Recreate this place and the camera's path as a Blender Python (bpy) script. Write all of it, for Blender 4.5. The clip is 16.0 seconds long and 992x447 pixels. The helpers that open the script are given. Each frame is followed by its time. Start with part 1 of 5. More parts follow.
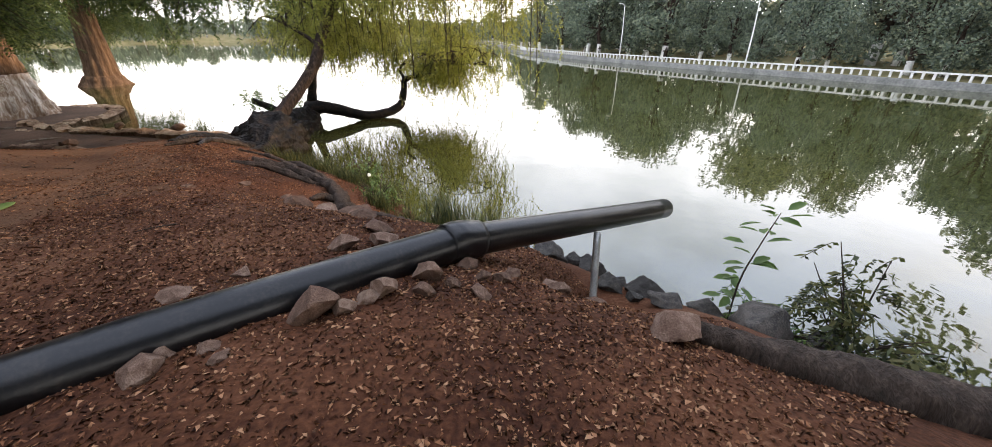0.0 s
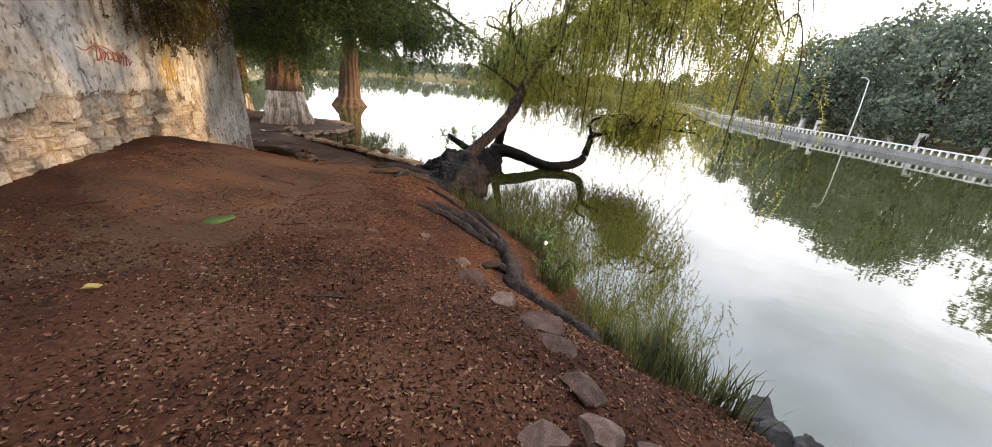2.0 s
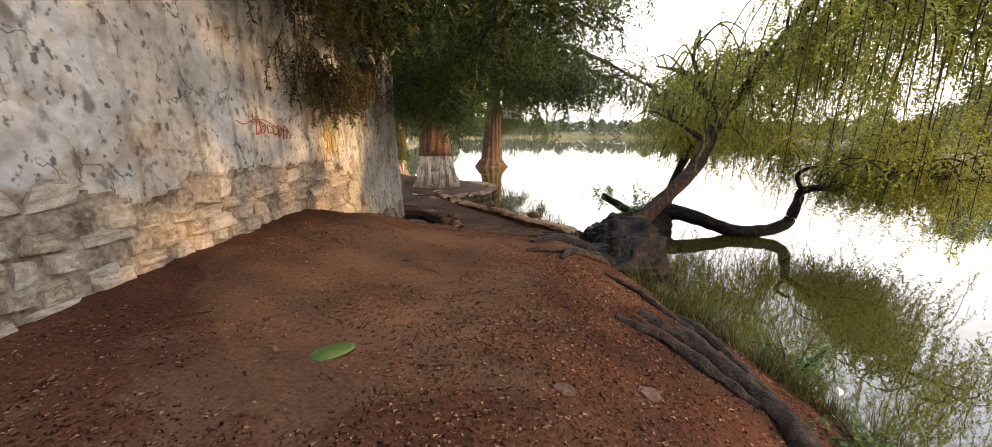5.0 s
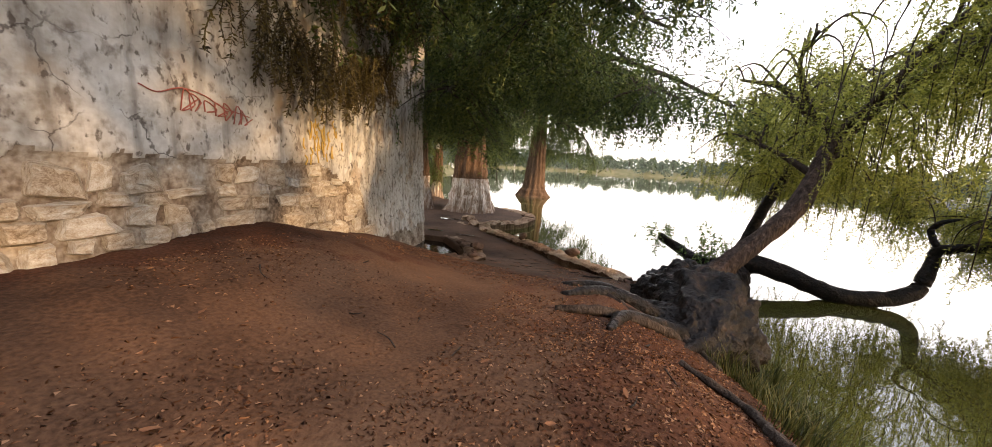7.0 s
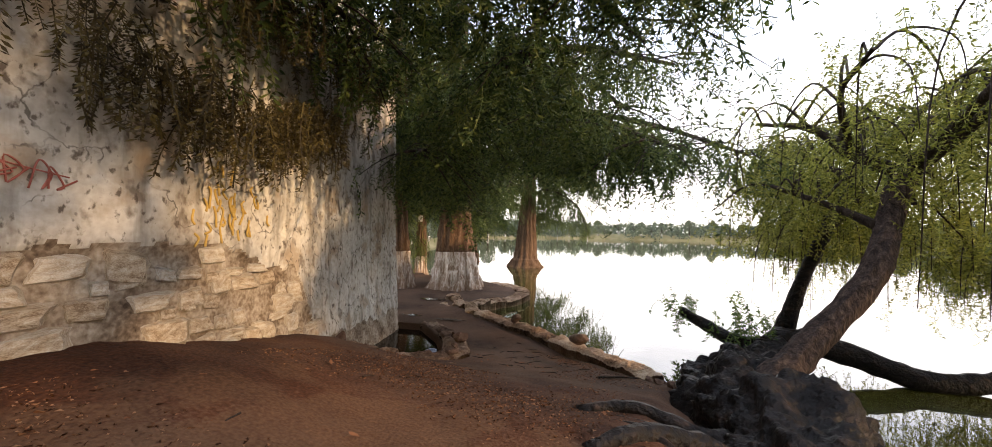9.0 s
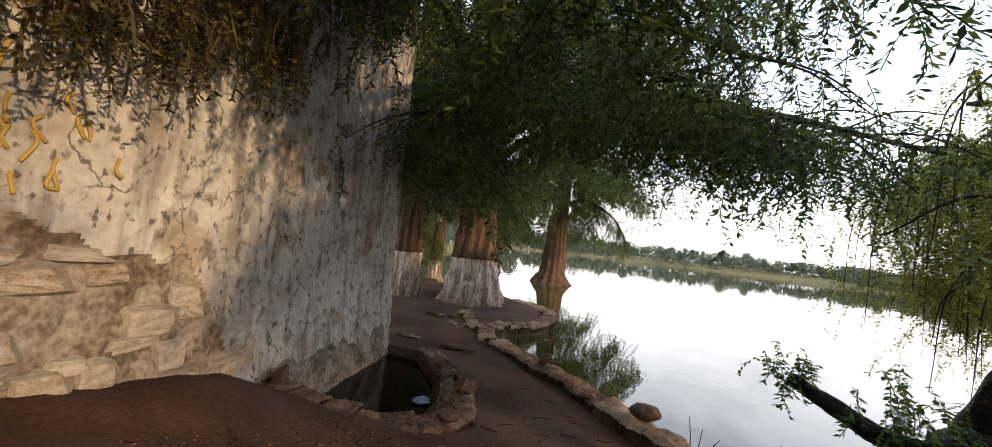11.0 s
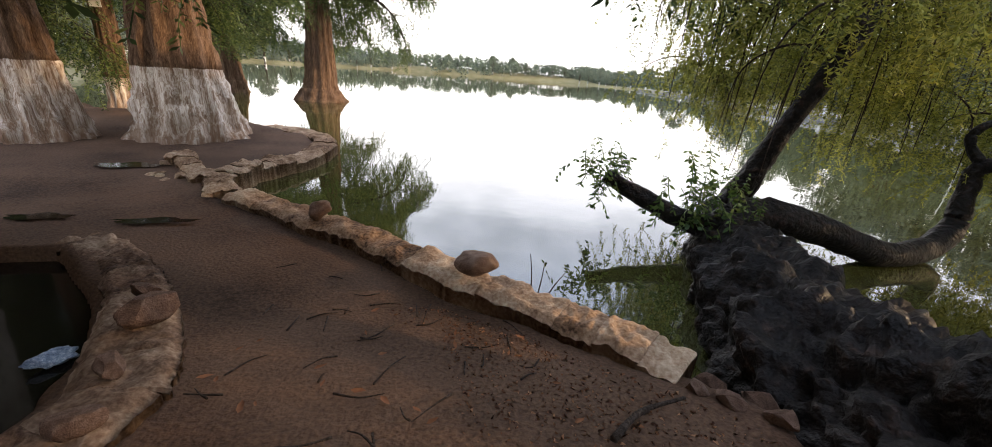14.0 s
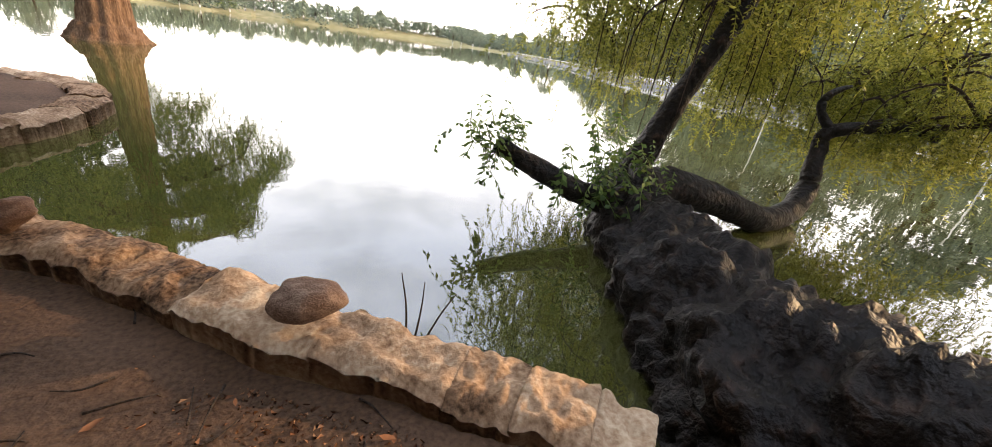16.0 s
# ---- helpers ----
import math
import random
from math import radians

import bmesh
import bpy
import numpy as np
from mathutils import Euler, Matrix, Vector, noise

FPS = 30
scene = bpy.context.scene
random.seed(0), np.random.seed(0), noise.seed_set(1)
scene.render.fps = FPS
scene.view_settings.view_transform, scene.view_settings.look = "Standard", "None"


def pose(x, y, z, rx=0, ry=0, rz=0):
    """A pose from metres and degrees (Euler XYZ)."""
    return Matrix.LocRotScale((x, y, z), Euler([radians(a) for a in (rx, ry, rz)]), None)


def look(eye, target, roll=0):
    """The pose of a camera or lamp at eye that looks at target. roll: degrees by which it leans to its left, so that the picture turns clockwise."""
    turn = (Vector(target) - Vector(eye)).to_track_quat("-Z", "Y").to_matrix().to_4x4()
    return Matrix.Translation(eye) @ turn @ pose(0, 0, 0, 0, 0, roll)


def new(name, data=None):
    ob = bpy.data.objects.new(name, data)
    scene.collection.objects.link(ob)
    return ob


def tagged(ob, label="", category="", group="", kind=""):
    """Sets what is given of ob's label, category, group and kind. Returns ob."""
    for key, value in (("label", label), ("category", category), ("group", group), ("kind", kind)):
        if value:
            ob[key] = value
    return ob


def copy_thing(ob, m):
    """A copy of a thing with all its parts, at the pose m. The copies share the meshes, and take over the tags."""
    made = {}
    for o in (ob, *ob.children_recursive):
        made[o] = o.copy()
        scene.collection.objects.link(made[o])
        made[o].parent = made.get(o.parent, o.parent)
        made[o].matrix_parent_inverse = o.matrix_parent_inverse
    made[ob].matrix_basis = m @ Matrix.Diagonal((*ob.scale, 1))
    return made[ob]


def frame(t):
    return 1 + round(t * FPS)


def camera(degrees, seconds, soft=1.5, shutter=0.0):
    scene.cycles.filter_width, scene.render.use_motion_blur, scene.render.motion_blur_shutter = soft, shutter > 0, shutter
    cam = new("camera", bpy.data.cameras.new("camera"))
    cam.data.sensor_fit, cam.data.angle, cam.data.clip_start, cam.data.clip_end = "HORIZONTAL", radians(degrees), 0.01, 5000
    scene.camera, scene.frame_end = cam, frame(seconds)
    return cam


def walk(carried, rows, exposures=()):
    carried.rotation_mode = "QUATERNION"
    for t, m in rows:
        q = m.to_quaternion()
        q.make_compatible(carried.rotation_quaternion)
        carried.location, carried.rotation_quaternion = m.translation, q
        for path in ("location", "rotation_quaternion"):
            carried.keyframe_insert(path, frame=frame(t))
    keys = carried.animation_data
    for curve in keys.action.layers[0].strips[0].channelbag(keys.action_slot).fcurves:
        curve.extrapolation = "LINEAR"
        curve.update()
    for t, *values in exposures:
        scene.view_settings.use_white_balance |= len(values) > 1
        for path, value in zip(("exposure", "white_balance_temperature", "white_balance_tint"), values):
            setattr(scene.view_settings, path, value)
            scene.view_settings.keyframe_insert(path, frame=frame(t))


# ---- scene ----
cam = camera(103.0, 16.0, soft=0.85)
PATH = [
    (0, (0.942, -1.489, 2.92), (1.927, 0.018, 2.049), -0.0),
    (0.5, (1.012, -1.181, 2.931), (1.864, 0.358, 1.979), 2.7),
    (1, (0.957, -0.778, 2.912), (1.799, 0.828, 2.068), 2.8),
    (1.5, (0.897, -0.453, 2.938), (1.516, 1.284, 2.165), 5.0),
    (2, (0.866, -0.043, 2.983), (1.218, 1.801, 2.291), 5.2),
    (2.5, (0.731, 0.278, 2.991), (0.983, 2.126, 2.267), 5.8),
    (3, (0.651, 0.559, 2.951), (0.736, 2.441, 2.278), 3.8),
    (3.5, (0.543, 0.99, 2.901), (0.578, 2.902, 2.316), 2.7),
    (4, (0.471, 1.265, 2.918), (0.463, 3.144, 2.234), 4.5),
    (4.5, (0.304, 1.621, 2.859), (0.261, 3.521, 2.235), 1.6),
    (5, (0.211, 1.995, 2.82), (-0.093, 3.917, 2.359), 0.6),
    (5.2, (0.178, 2.151, 2.828), (-0.199, 4.053, 2.34), 2.8),
    (7.3, (0.141, 4.124, 2.469), (-0.381, 6.032, 2.174), 4.0),
    (7.5, (0.135, 4.299, 2.491), (-0.346, 6.223, 2.23), 3.2),
    (8, (0.112, 4.717, 2.513), (-0.408, 6.649, 2.506), 3.8),
    (8.5, (0.044, 5.089, 2.462), (-0.565, 6.992, 2.379), 1.3),
    (8.7, (-0.024, 5.23, 2.459), (-0.548, 7.16, 2.44), 0.4),
    (10.8, (-0.874, 7.643, 2.373), (-1.426, 9.561, 2.493), 5.4),
    (11, (-0.913, 7.821, 2.348), (-1.537, 9.72, 2.427), 6.8),
    (11.5, (-1.041, 8.25, 2.294), (-1.523, 10.191, 2.281), 7.4),
    (12, (-1.133, 8.697, 2.253), (-1.563, 10.648, 2.178), 6.1),
    (12.5, (-1.149, 9.127, 2.211), (-1.502, 11.08, 1.966), 7.6),
    (13, (-1.227, 9.502, 2.157), (-1.344, 11.453, 1.731), 5.1),
    (13.5, (-1.197, 9.794, 2.067), (-1.049, 11.686, 1.435), 6.5),
    (14, (-1.073, 10.137, 2.0), (-0.613, 11.949, 1.289), 4.6),
    (14.5, (-0.945, 10.437, 1.939), (-0.082, 12.088, 1.211), 7.1),
    (15, (-0.752, 10.7, 1.913), (0.259, 12.207, 1.073), 6.1),
    (15.5, (-0.571, 10.96, 1.876), (0.402, 12.435, 0.94), 7.2),
    (16, (-0.606, 11.273, 1.764), (0.392, 12.805, 0.954), 8.5),
]
walk(cam, [(t, look(eye, target, roll)) for t, eye, target, roll in PATH],
     [(0, 0.15, 6900, 13), (3.5, 0.15, 7000, 14), (5.0, 0.1, 7400, 16), (8.5, 0.0, 7100, 15), (11.0, -0.55, 6600, 14), (12.5, -0.52, 6400, 13), (13.5, -0.25, 6600, 14), (14.5, 0.2, 6800, 14), (15.5, 0.55, 7000, 14), (16.0, 0.65, 7300, 15)])

# ---- light ----
SUN_EL, SUN_AZ = radians(17), radians(-18)   # azimuth measured from +x towards +y
world = bpy.data.worlds.new("sky")
scene.world = world
world.use_nodes = True
wn, wl = world.node_tree.nodes, world.node_tree.links
sky = wn.new("ShaderNodeTexSky")
sky.sky_type, sky.sun_disc = "NISHITA", False
sky.sun_elevation, sky.sun_rotation = SUN_EL, radians(90) - SUN_AZ
sky.air_density, sky.dust_density = 1.0, 2.0
wtc = wn.new("ShaderNodeTexCoord")
wmap = wn.new("ShaderNodeMapping")
wmap.inputs["Scale"].default_value = (1.6, 1.6, 3.2)
wl.new(wtc.outputs["Generated"], wmap.inputs[0])
wnoise = wn.new("ShaderNodeTexNoise")
wnoise.inputs["Scale"].default_value, wnoise.inputs["Detail"].default_value = 2.2, 6
wl.new(wmap.outputs[0], wnoise.inputs["Vector"])
wramp = wn.new("ShaderNodeMapRange")
wramp.inputs[1].default_value, wramp.inputs[2].default_value = 0.36, 0.56
wramp.inputs[3].default_value, wramp.inputs[4].default_value = 0.62, 1.0
wl.new(wnoise.outputs[0], wramp.inputs[0])
wmix = wn.new("ShaderNodeMix")
wmix.data_type = "RGBA"
wsep = wn.new("ShaderNodeSeparateXYZ")
wl.new(wtc.outputs["Generated"], wsep.inputs[0])
whigh = wn.new("ShaderNodeMapRange")
whigh.inputs[1].default_value, whigh.inputs[2].default_value = 0.1, 0.48
wl.new(wsep.outputs[2], whigh.inputs[0])
wcloud = wn.new("ShaderNodeMix")
wcloud.data_type = "RGBA"
wcloud.inputs[6].default_value, wcloud.inputs[7].default_value = (16.2, 16.1, 15.9, 1), (8.0, 9.4, 12.2, 1)
wl.new(whigh.outputs[0], wcloud.inputs[0])
wl.new(wcloud.outputs[2], wmix.inputs[7])
wl.new(wramp.outputs[0], wmix.inputs[0])
wl.new(sky.outputs[0], wmix.inputs[6])
bg = wn["Background"]
bg.inputs[1].default_value = 0.27
wl.new(wmix.outputs[2], bg.inputs[0])
sun = new("sun", bpy.data.lights.new("sun", "SUN"))
sun.data.energy, sun.data.angle, sun.data.color = 5.0, radians(0.8), (1.0, 0.72, 0.42)
sun_from = Vector((math.cos(SUN_EL) * math.cos(SUN_AZ), math.cos(SUN_EL) * math.sin(SUN_AZ), math.sin(SUN_EL)))
sun.matrix_world = look(tuple(sun_from * 60), (0, 0, 0))


# ---- materials ----
def material(name, colours, scale=4.0, rough=0.9, bump=0.3, fine=40.0, spec=0.3, object_vary=0.0, island_vary=0.0, stretch=(1, 1, 1), bump_dist=0.02):
    """Noise-mixed colours at two scales with bump at two scales."""
    m = bpy.data.materials.new(name)
    m.use_nodes = True
    n, l = m.node_tree.nodes, m.node_tree.links
    b = n["Principled BSDF"]
    tc = n.new("ShaderNodeTexCoord")
    mp = n.new("ShaderNodeMapping")
    mp.inputs["Scale"].default_value = stretch
    l.new(tc.outputs["Object"], mp.inputs[0])
    big = n.new("ShaderNodeTexNoise")
    big.inputs["Scale"].default_value, big.inputs["Detail"].default_value = scale, 5
    small = n.new("ShaderNodeTexNoise")
    small.inputs["Scale"].default_value, small.inputs["Detail"].default_value = fine, 4
    for t in (big, small):
        l.new(mp.outputs[0], t.inputs["Vector"])
    mix = n.new("ShaderNodeMath")
    mix.operation = "MULTIPLY_ADD"
    mix.inputs[1].default_value, mix.inputs[2].default_value = 0.45, 0.0
    l.new(small.outputs[0], mix.inputs[0])
    add = n.new("ShaderNodeMath")
    add.operation = "MULTIPLY_ADD"
    add.inputs[1].default_value = 0.55
    l.new(big.outputs[0], add.inputs[0])
    l.new(mix.outputs[0], add.inputs[2])
    fac = add.outputs[0]
    if object_vary or island_vary:
        src = n.new("ShaderNodeObjectInfo" if object_vary else "ShaderNodeNewGeometry")
        rnd = src.outputs["Random"] if object_vary else src.outputs["Random Per Island"]
        va = n.new("ShaderNodeMath")
        va.operation = "MULTIPLY_ADD"
        va.inputs[1].default_value, va.inputs[2].default_value = object_vary or island_vary, -0.5 * (object_vary or island_vary)
        l.new(rnd, va.inputs[0])
        ad = n.new("ShaderNodeMath")
        l.new(fac, ad.inputs[0])
        l.new(va.outputs[0], ad.inputs[1])
        fac = ad.outputs[0]
    ramp = n.new("ShaderNodeValToRGB")
    el = ramp.color_ramp.elements
    while len(el) < len(colours):
        el.new(0.5)
    for i, c in enumerate(colours):
        el[i].position = 0.3 + 0.4 * i / max(1, len(colours) - 1)
        el[i].color = (*c, 1)
    l.new(fac, ramp.inputs[0])
    l.new(ramp.outputs[0], b.inputs["Base Color"])
    b.inputs["Roughness"].default_value = rough
    b.inputs["Specular IOR Level"].default_value = spec
    if bump:
        bp = n.new("ShaderNodeBump")
        bp.inputs["Strength"].default_value, bp.inputs["Distance"].default_value = bump, bump_dist
        l.new(add.outputs[0], bp.inputs["Height"])
        l.new(bp.outputs[0], b.inputs["Normal"])
    return m


def leaf_material(name, colours, island=0.5):
    m = material(name, colours, 1.2, 0.55, 0, 9, 0.35, island_vary=island)
    n, l = m.node_tree.nodes, m.node_tree.links
    b = n["Principled BSDF"]
    ramp = next(k for k in n if k.type == "VALTORGB")
    tr = n.new("ShaderNodeBsdfTranslucent")
    l.new(ramp.outputs[0], tr.inputs[0])
    mx = n.new("ShaderNodeMixShader")
    mx.inputs[0].default_value = 0.4
    l.new(b.outputs[0], mx.inputs[1])
    l.new(tr.outputs[0], mx.inputs[2])
    l.new(mx.outputs[0], n["Material Output"].inputs[0])
    return m


M_SOIL = material("red_soil", [(0.011, 0.0036, 0.0017), (0.042, 0.0145, 0.0066), (0.085, 0.032, 0.0145), (0.15, 0.076, 0.042)], 0.8, 0.95, 0.9, 38, 0.15, bump_dist=0.03)
sn, slk = M_SOIL.node_tree.nodes, M_SOIL.node_tree.links
s_ramp = next(k for k in sn if k.type == "VALTORGB")
s_tc = next(k for k in sn if k.type == "TEX_COORD")
s_sep = sn.new("ShaderNodeSeparateXYZ")
slk.new(s_tc.outputs["Object"], s_sep.inputs[0])
s_nz = sn.new("ShaderNodeTexNoise")
s_nz.inputs["Scale"].default_value, s_nz.inputs["Detail"].default_value = 0.9, 6
slk.new(s_tc.outputs["Object"], s_nz.inputs["Vector"])
s_add = sn.new("ShaderNodeMath")
s_add.operation = "MULTIPLY_ADD"
s_add.inputs[1].default_value = 7.0
slk.new(s_nz.outputs[0], s_add.inputs[0])
slk.new(s_sep.outputs[1], s_add.inputs[2])
s_rng = sn.new("ShaderNodeMapRange")
s_rng.inputs[1].default_value, s_rng.inputs[2].default_value = 10.5, 15.5
slk.new(s_add.outputs[0], s_rng.inputs[0])
s_mix = sn.new("ShaderNodeMix")
s_mix.data_type = "RGBA"
s_grey = sn.new("ShaderNodeValToRGB")
s_grey.color_ramp.elements[0].color, s_grey.color_ramp.elements[1].color = (0.022, 0.0125, 0.008, 1), (0.17, 0.101, 0.064, 1)
s_grey.color_ramp.elements[0].position, s_grey.color_ramp.elements[1].position = 0.3, 0.72
slk.new(s_ramp.inputs[0].links[0].from_socket, s_grey.inputs[0])
slk.new(s_rng.outputs[0], s_mix.inputs[0])
slk.new(s_ramp.outputs[0], s_mix.inputs[6])
slk.new(s_grey.outputs[0], s_mix.inputs[7])
# pale trodden crust with a ragged edge over the rise
s_ctr = sn.new("ShaderNodeVectorMath")
s_ctr.operation = "SUBTRACT"
s_ctr.inputs[1].default_value = (-1.5, 5.9, 0)
slk.new(s_tc.outputs["Object"], s_ctr.inputs[0])
s_scl = sn.new("ShaderNodeVectorMath")
s_scl.operation = "MULTIPLY"
s_scl.inputs[1].default_value = (0.5, 0.3, 0)
slk.new(s_ctr.outputs[0], s_scl.inputs[0])
s_len = sn.new("ShaderNodeVectorMath")
s_len.operation = "LENGTH"
slk.new(s_scl.outputs[0], s_len.inputs[0])
s_nz2 = sn.new("ShaderNodeTexNoise")
s_nz2.inputs["Scale"].default_value, s_nz2.inputs["Detail"].default_value = 1.6, 8
slk.new(s_tc.outputs["Object"], s_nz2.inputs["Vector"])
s_sub = sn.new("ShaderNodeMath")
s_sub.operation = "MULTIPLY_ADD"
s_sub.inputs[1].default_value = 1.5
slk.new(s_nz2.outputs[0], s_sub.inputs[0])
slk.new(s_len.outputs["Value"], s_sub.inputs[2])
s_in = sn.new("ShaderNodeMapRange")
s_in.inputs[1].default_value, s_in.inputs[2].default_value = 1.5, 1.62
s_in.inputs[3].default_value, s_in.inputs[4].default_value = 0.75, 0.0
slk.new(s_sub.outputs[0], s_in.inputs[0])
s_crust = sn.new("ShaderNodeValToRGB")
s_crust.color_ramp.elements[0].color, s_crust.color_ramp.elements[1].color = (0.05, 0.022, 0.0105, 1), (0.165, 0.086, 0.046, 1)
s_crust.color_ramp.elements[0].position, s_crust.color_ramp.elements[1].position = 0.34, 0.66
slk.new(s_ramp.inputs[0].links[0].from_socket, s_crust.inputs[0])
s_mix2 = sn.new("ShaderNodeMix")
s_mix2.data_type = "RGBA"
slk.new(s_in.outputs[0], s_mix2.inputs[0])
slk.new(s_mix.outputs[2], s_mix2.inputs[6])
slk.new(s_crust.outputs[0], s_mix2.inputs[7])
slk.new(s_mix2.outputs[2], sn["Principled BSDF"].inputs["Base Color"])
M_PLASTER = material("old_plaster", [(0.29, 0.25, 0.2), (0.47, 0.43, 0.37), (0.58, 0.545, 0.485), (0.66, 0.635, 0.585)], 1.3, 0.92, 0.7, 16, 0.15, bump_dist=0.03)
pn, plk = M_PLASTER.node_tree.nodes, M_PLASTER.node_tree.links
p_tc = next(k for k in pn if k.type == "TEX_COORD")
p_ramp = next(k for k in pn if k.type == "VALTORGB")
last = p_ramp.outputs[0]
# damp stains, run marks, bare brown render, small dark pits
for sc_, stretch_, lo, hi, top_, col in ((0.7, (1, 1, 1), 0.45, 0.68, 0.6, (0.2, 0.165, 0.13, 1)), (2.2, (1, 2.6, 0.3), 0.52, 0.7, 0.7, (0.13, 0.11, 0.09, 1)),
                                         (1.9, (1, 1, 1.3), 0.54, 0.66, 0.65, (0.3, 0.21, 0.13, 1)), (5.0, (1, 1.2, 0.9), 0.57, 0.67, 0.7, (0.12, 0.085, 0.06, 1)), (15.0, (1, 1.0, 0.7), 0.59, 0.67, 0.8, (0.08, 0.058, 0.043, 1))):
    p_map = pn.new("ShaderNodeMapping")
    p_map.inputs["Scale"].default_value = stretch_
    p_map.inputs["Location"].default_value = (sc_, sc_ * 3.1, sc_ * 1.7)
    plk.new(p_tc.outputs["Object"], p_map.inputs[0])
    p_nz = pn.new("ShaderNodeTexNoise")
    p_nz.inputs["Scale"].default_value, p_nz.inputs["Detail"].default_value = sc_, 7
    plk.new(p_map.outputs[0], p_nz.inputs["Vector"])
    p_rng = pn.new("ShaderNodeMapRange")
    p_rng.inputs[1].default_value, p_rng.inputs[2].default_value = lo, hi
    p_rng.inputs[4].default_value = top_
    plk.new(p_nz.outputs[0], p_rng.inputs[0])
    p_mix = pn.new("ShaderNodeMix")
    p_mix.data_type = "RGBA"
    p_mix.inputs[7].default_value = col
    plk.new(p_rng.outputs[0], p_mix.inputs[0])
    plk.new(last, p_mix.inputs[6])
    last = p_mix.outputs[2]
# hairline cracks
p_warp = pn.new("ShaderNodeTexNoise")
p_warp.inputs["Scale"].default_value, p_warp.inputs["Detail"].default_value = 3.0, 5
plk.new(p_tc.outputs["Object"], p_warp.inputs["Vector"])
p_wmix = pn.new("ShaderNodeMix")
p_wmix.data_type = "RGBA"
p_wmix.inputs[0].default_value = 0.3
plk.new(p_tc.outputs["Object"], p_wmix.inputs[6])
plk.new(p_warp.outputs["Color"], p_wmix.inputs[7])
p_vor = pn.new("ShaderNodeTexVoronoi")
p_vor.feature = "DISTANCE_TO_EDGE"
p_vor.inputs["Scale"].default_value = 2.6
plk.new(p_wmix.outputs[2], p_vor.inputs["Vector"])
p_edge = pn.new("ShaderNodeMapRange")
p_edge.inputs[1].default_value, p_edge.inputs[2].default_value = 0.004, 0.016
p_edge.inputs[3].default_value, p_edge.inputs[4].default_value = 0.75, 0.0
plk.new(p_vor.outputs["Distance"], p_edge.inputs[0])
p_gate = pn.new("ShaderNodeMath")
p_gate.operation = "MULTIPLY"
plk.new(p_edge.outputs[0], p_gate.inputs[0])
p_some = pn.new("ShaderNodeMapRange")
p_some.inputs[1].default_value, p_some.inputs[2].default_value = 0.46, 0.58
plk.new(p_warp.outputs[0], p_some.inputs[0])
plk.new(p_some.outputs[0], p_gate.inputs[1])
p_mix = pn.new("ShaderNodeMix")
p_mix.data_type = "RGBA"
p_mix.inputs[7].default_value = (0.06, 0.045, 0.035, 1)
plk.new(p_gate.outputs[0], p_mix.inputs[0])
plk.new(last, p_mix.inputs[6])
plk.new(p_mix.outputs[2], pn["Principled BSDF"].inputs["Base Color"])
M_RUBBLE = material("rubble_stone", [(0.17, 0.115, 0.07), (0.35, 0.275, 0.195), (0.48, 0.415, 0.33), (0.58, 0.54, 0.47)], 5, 0.92, 0.9, 30, 0.15, object_vary=0.16)
M_MORTAR = material("mud_mortar", [(0.05, 0.033, 0.022), (0.17, 0.125, 0.088), (0.33, 0.275, 0.215), (0.46, 0.42, 0.36)], 3, 0.95, 0.9, 22, 0.1)
M_PITWATER = material("stagnant_water", [(0.006, 0.005, 0.004), (0.012, 0.01, 0.007)], 2, 0.08, 0.05, 9, 0.25)
M_RIM = material("rim_stone", [(0.03, 0.017, 0.011), (0.1, 0.058, 0.037), (0.2, 0.13, 0.085), (0.33, 0.24, 0.17)], 4, 0.93, 0.9, 35, 0.15, object_vary=0.2)
M_PLASTIC = material("thin_plastic", [(0.05, 0.07, 0.12), (0.25, 0.32, 0.42), (0.7, 0.74, 0.78)], 9, 0.3, 0.3, 30, 0.5)
M_EMBANK = material("grey_embankment", [(0.1, 0.1, 0.095), (0.2, 0.2, 0.19), (0.32, 0.31, 0.29)], 0.9, 0.92, 0.3, 8, 0.15)
M_ROCK = material("brown_rock", [(0.05, 0.028, 0.018), (0.12, 0.07, 0.048), (0.22, 0.15, 0.11)], 6, 0.9, 0.8, 45, 0.2, object_vary=0.25)
M_DARKROCK = material("volcanic_rock", [(0.02, 0.018, 0.016), (0.05, 0.045, 0.04), (0.11, 0.095, 0.08)], 8, 0.9, 1.0, 50, 0.25, object_vary=0.2)
M_KERB = material("kerb_stone", [(0.045, 0.024, 0.013), (0.2, 0.12, 0.07), (0.35, 0.235, 0.15), (0.52, 0.4, 0.28)], 4, 0.93, 0.9, 35, 0.15, object_vary=0.2)
M_PIPE = material("black_pipe", [(0.003, 0.003, 0.0035), (0.005, 0.005, 0.006), (0.02, 0.017, 0.014)], 5, 0.3, 0.1, 60, 0.3)
M_STEEL = material("galvanised_steel", [(0.2, 0.2, 0.19), (0.42, 0.42, 0.4)], 9, 0.45, 0.15, 60, 0.5)
M_STEEL.node_tree.nodes["Principled BSDF"].inputs["Metallic"].default_value = 0.7
M_BURL = material("dark_burl_bark", [(0.002, 0.0016, 0.0015), (0.005, 0.0037, 0.0032), (0.013, 0.0088, 0.0068), (0.055, 0.033, 0.023)], 6, 0.55, 1.0, 18, 0.2, bump_dist=0.09)
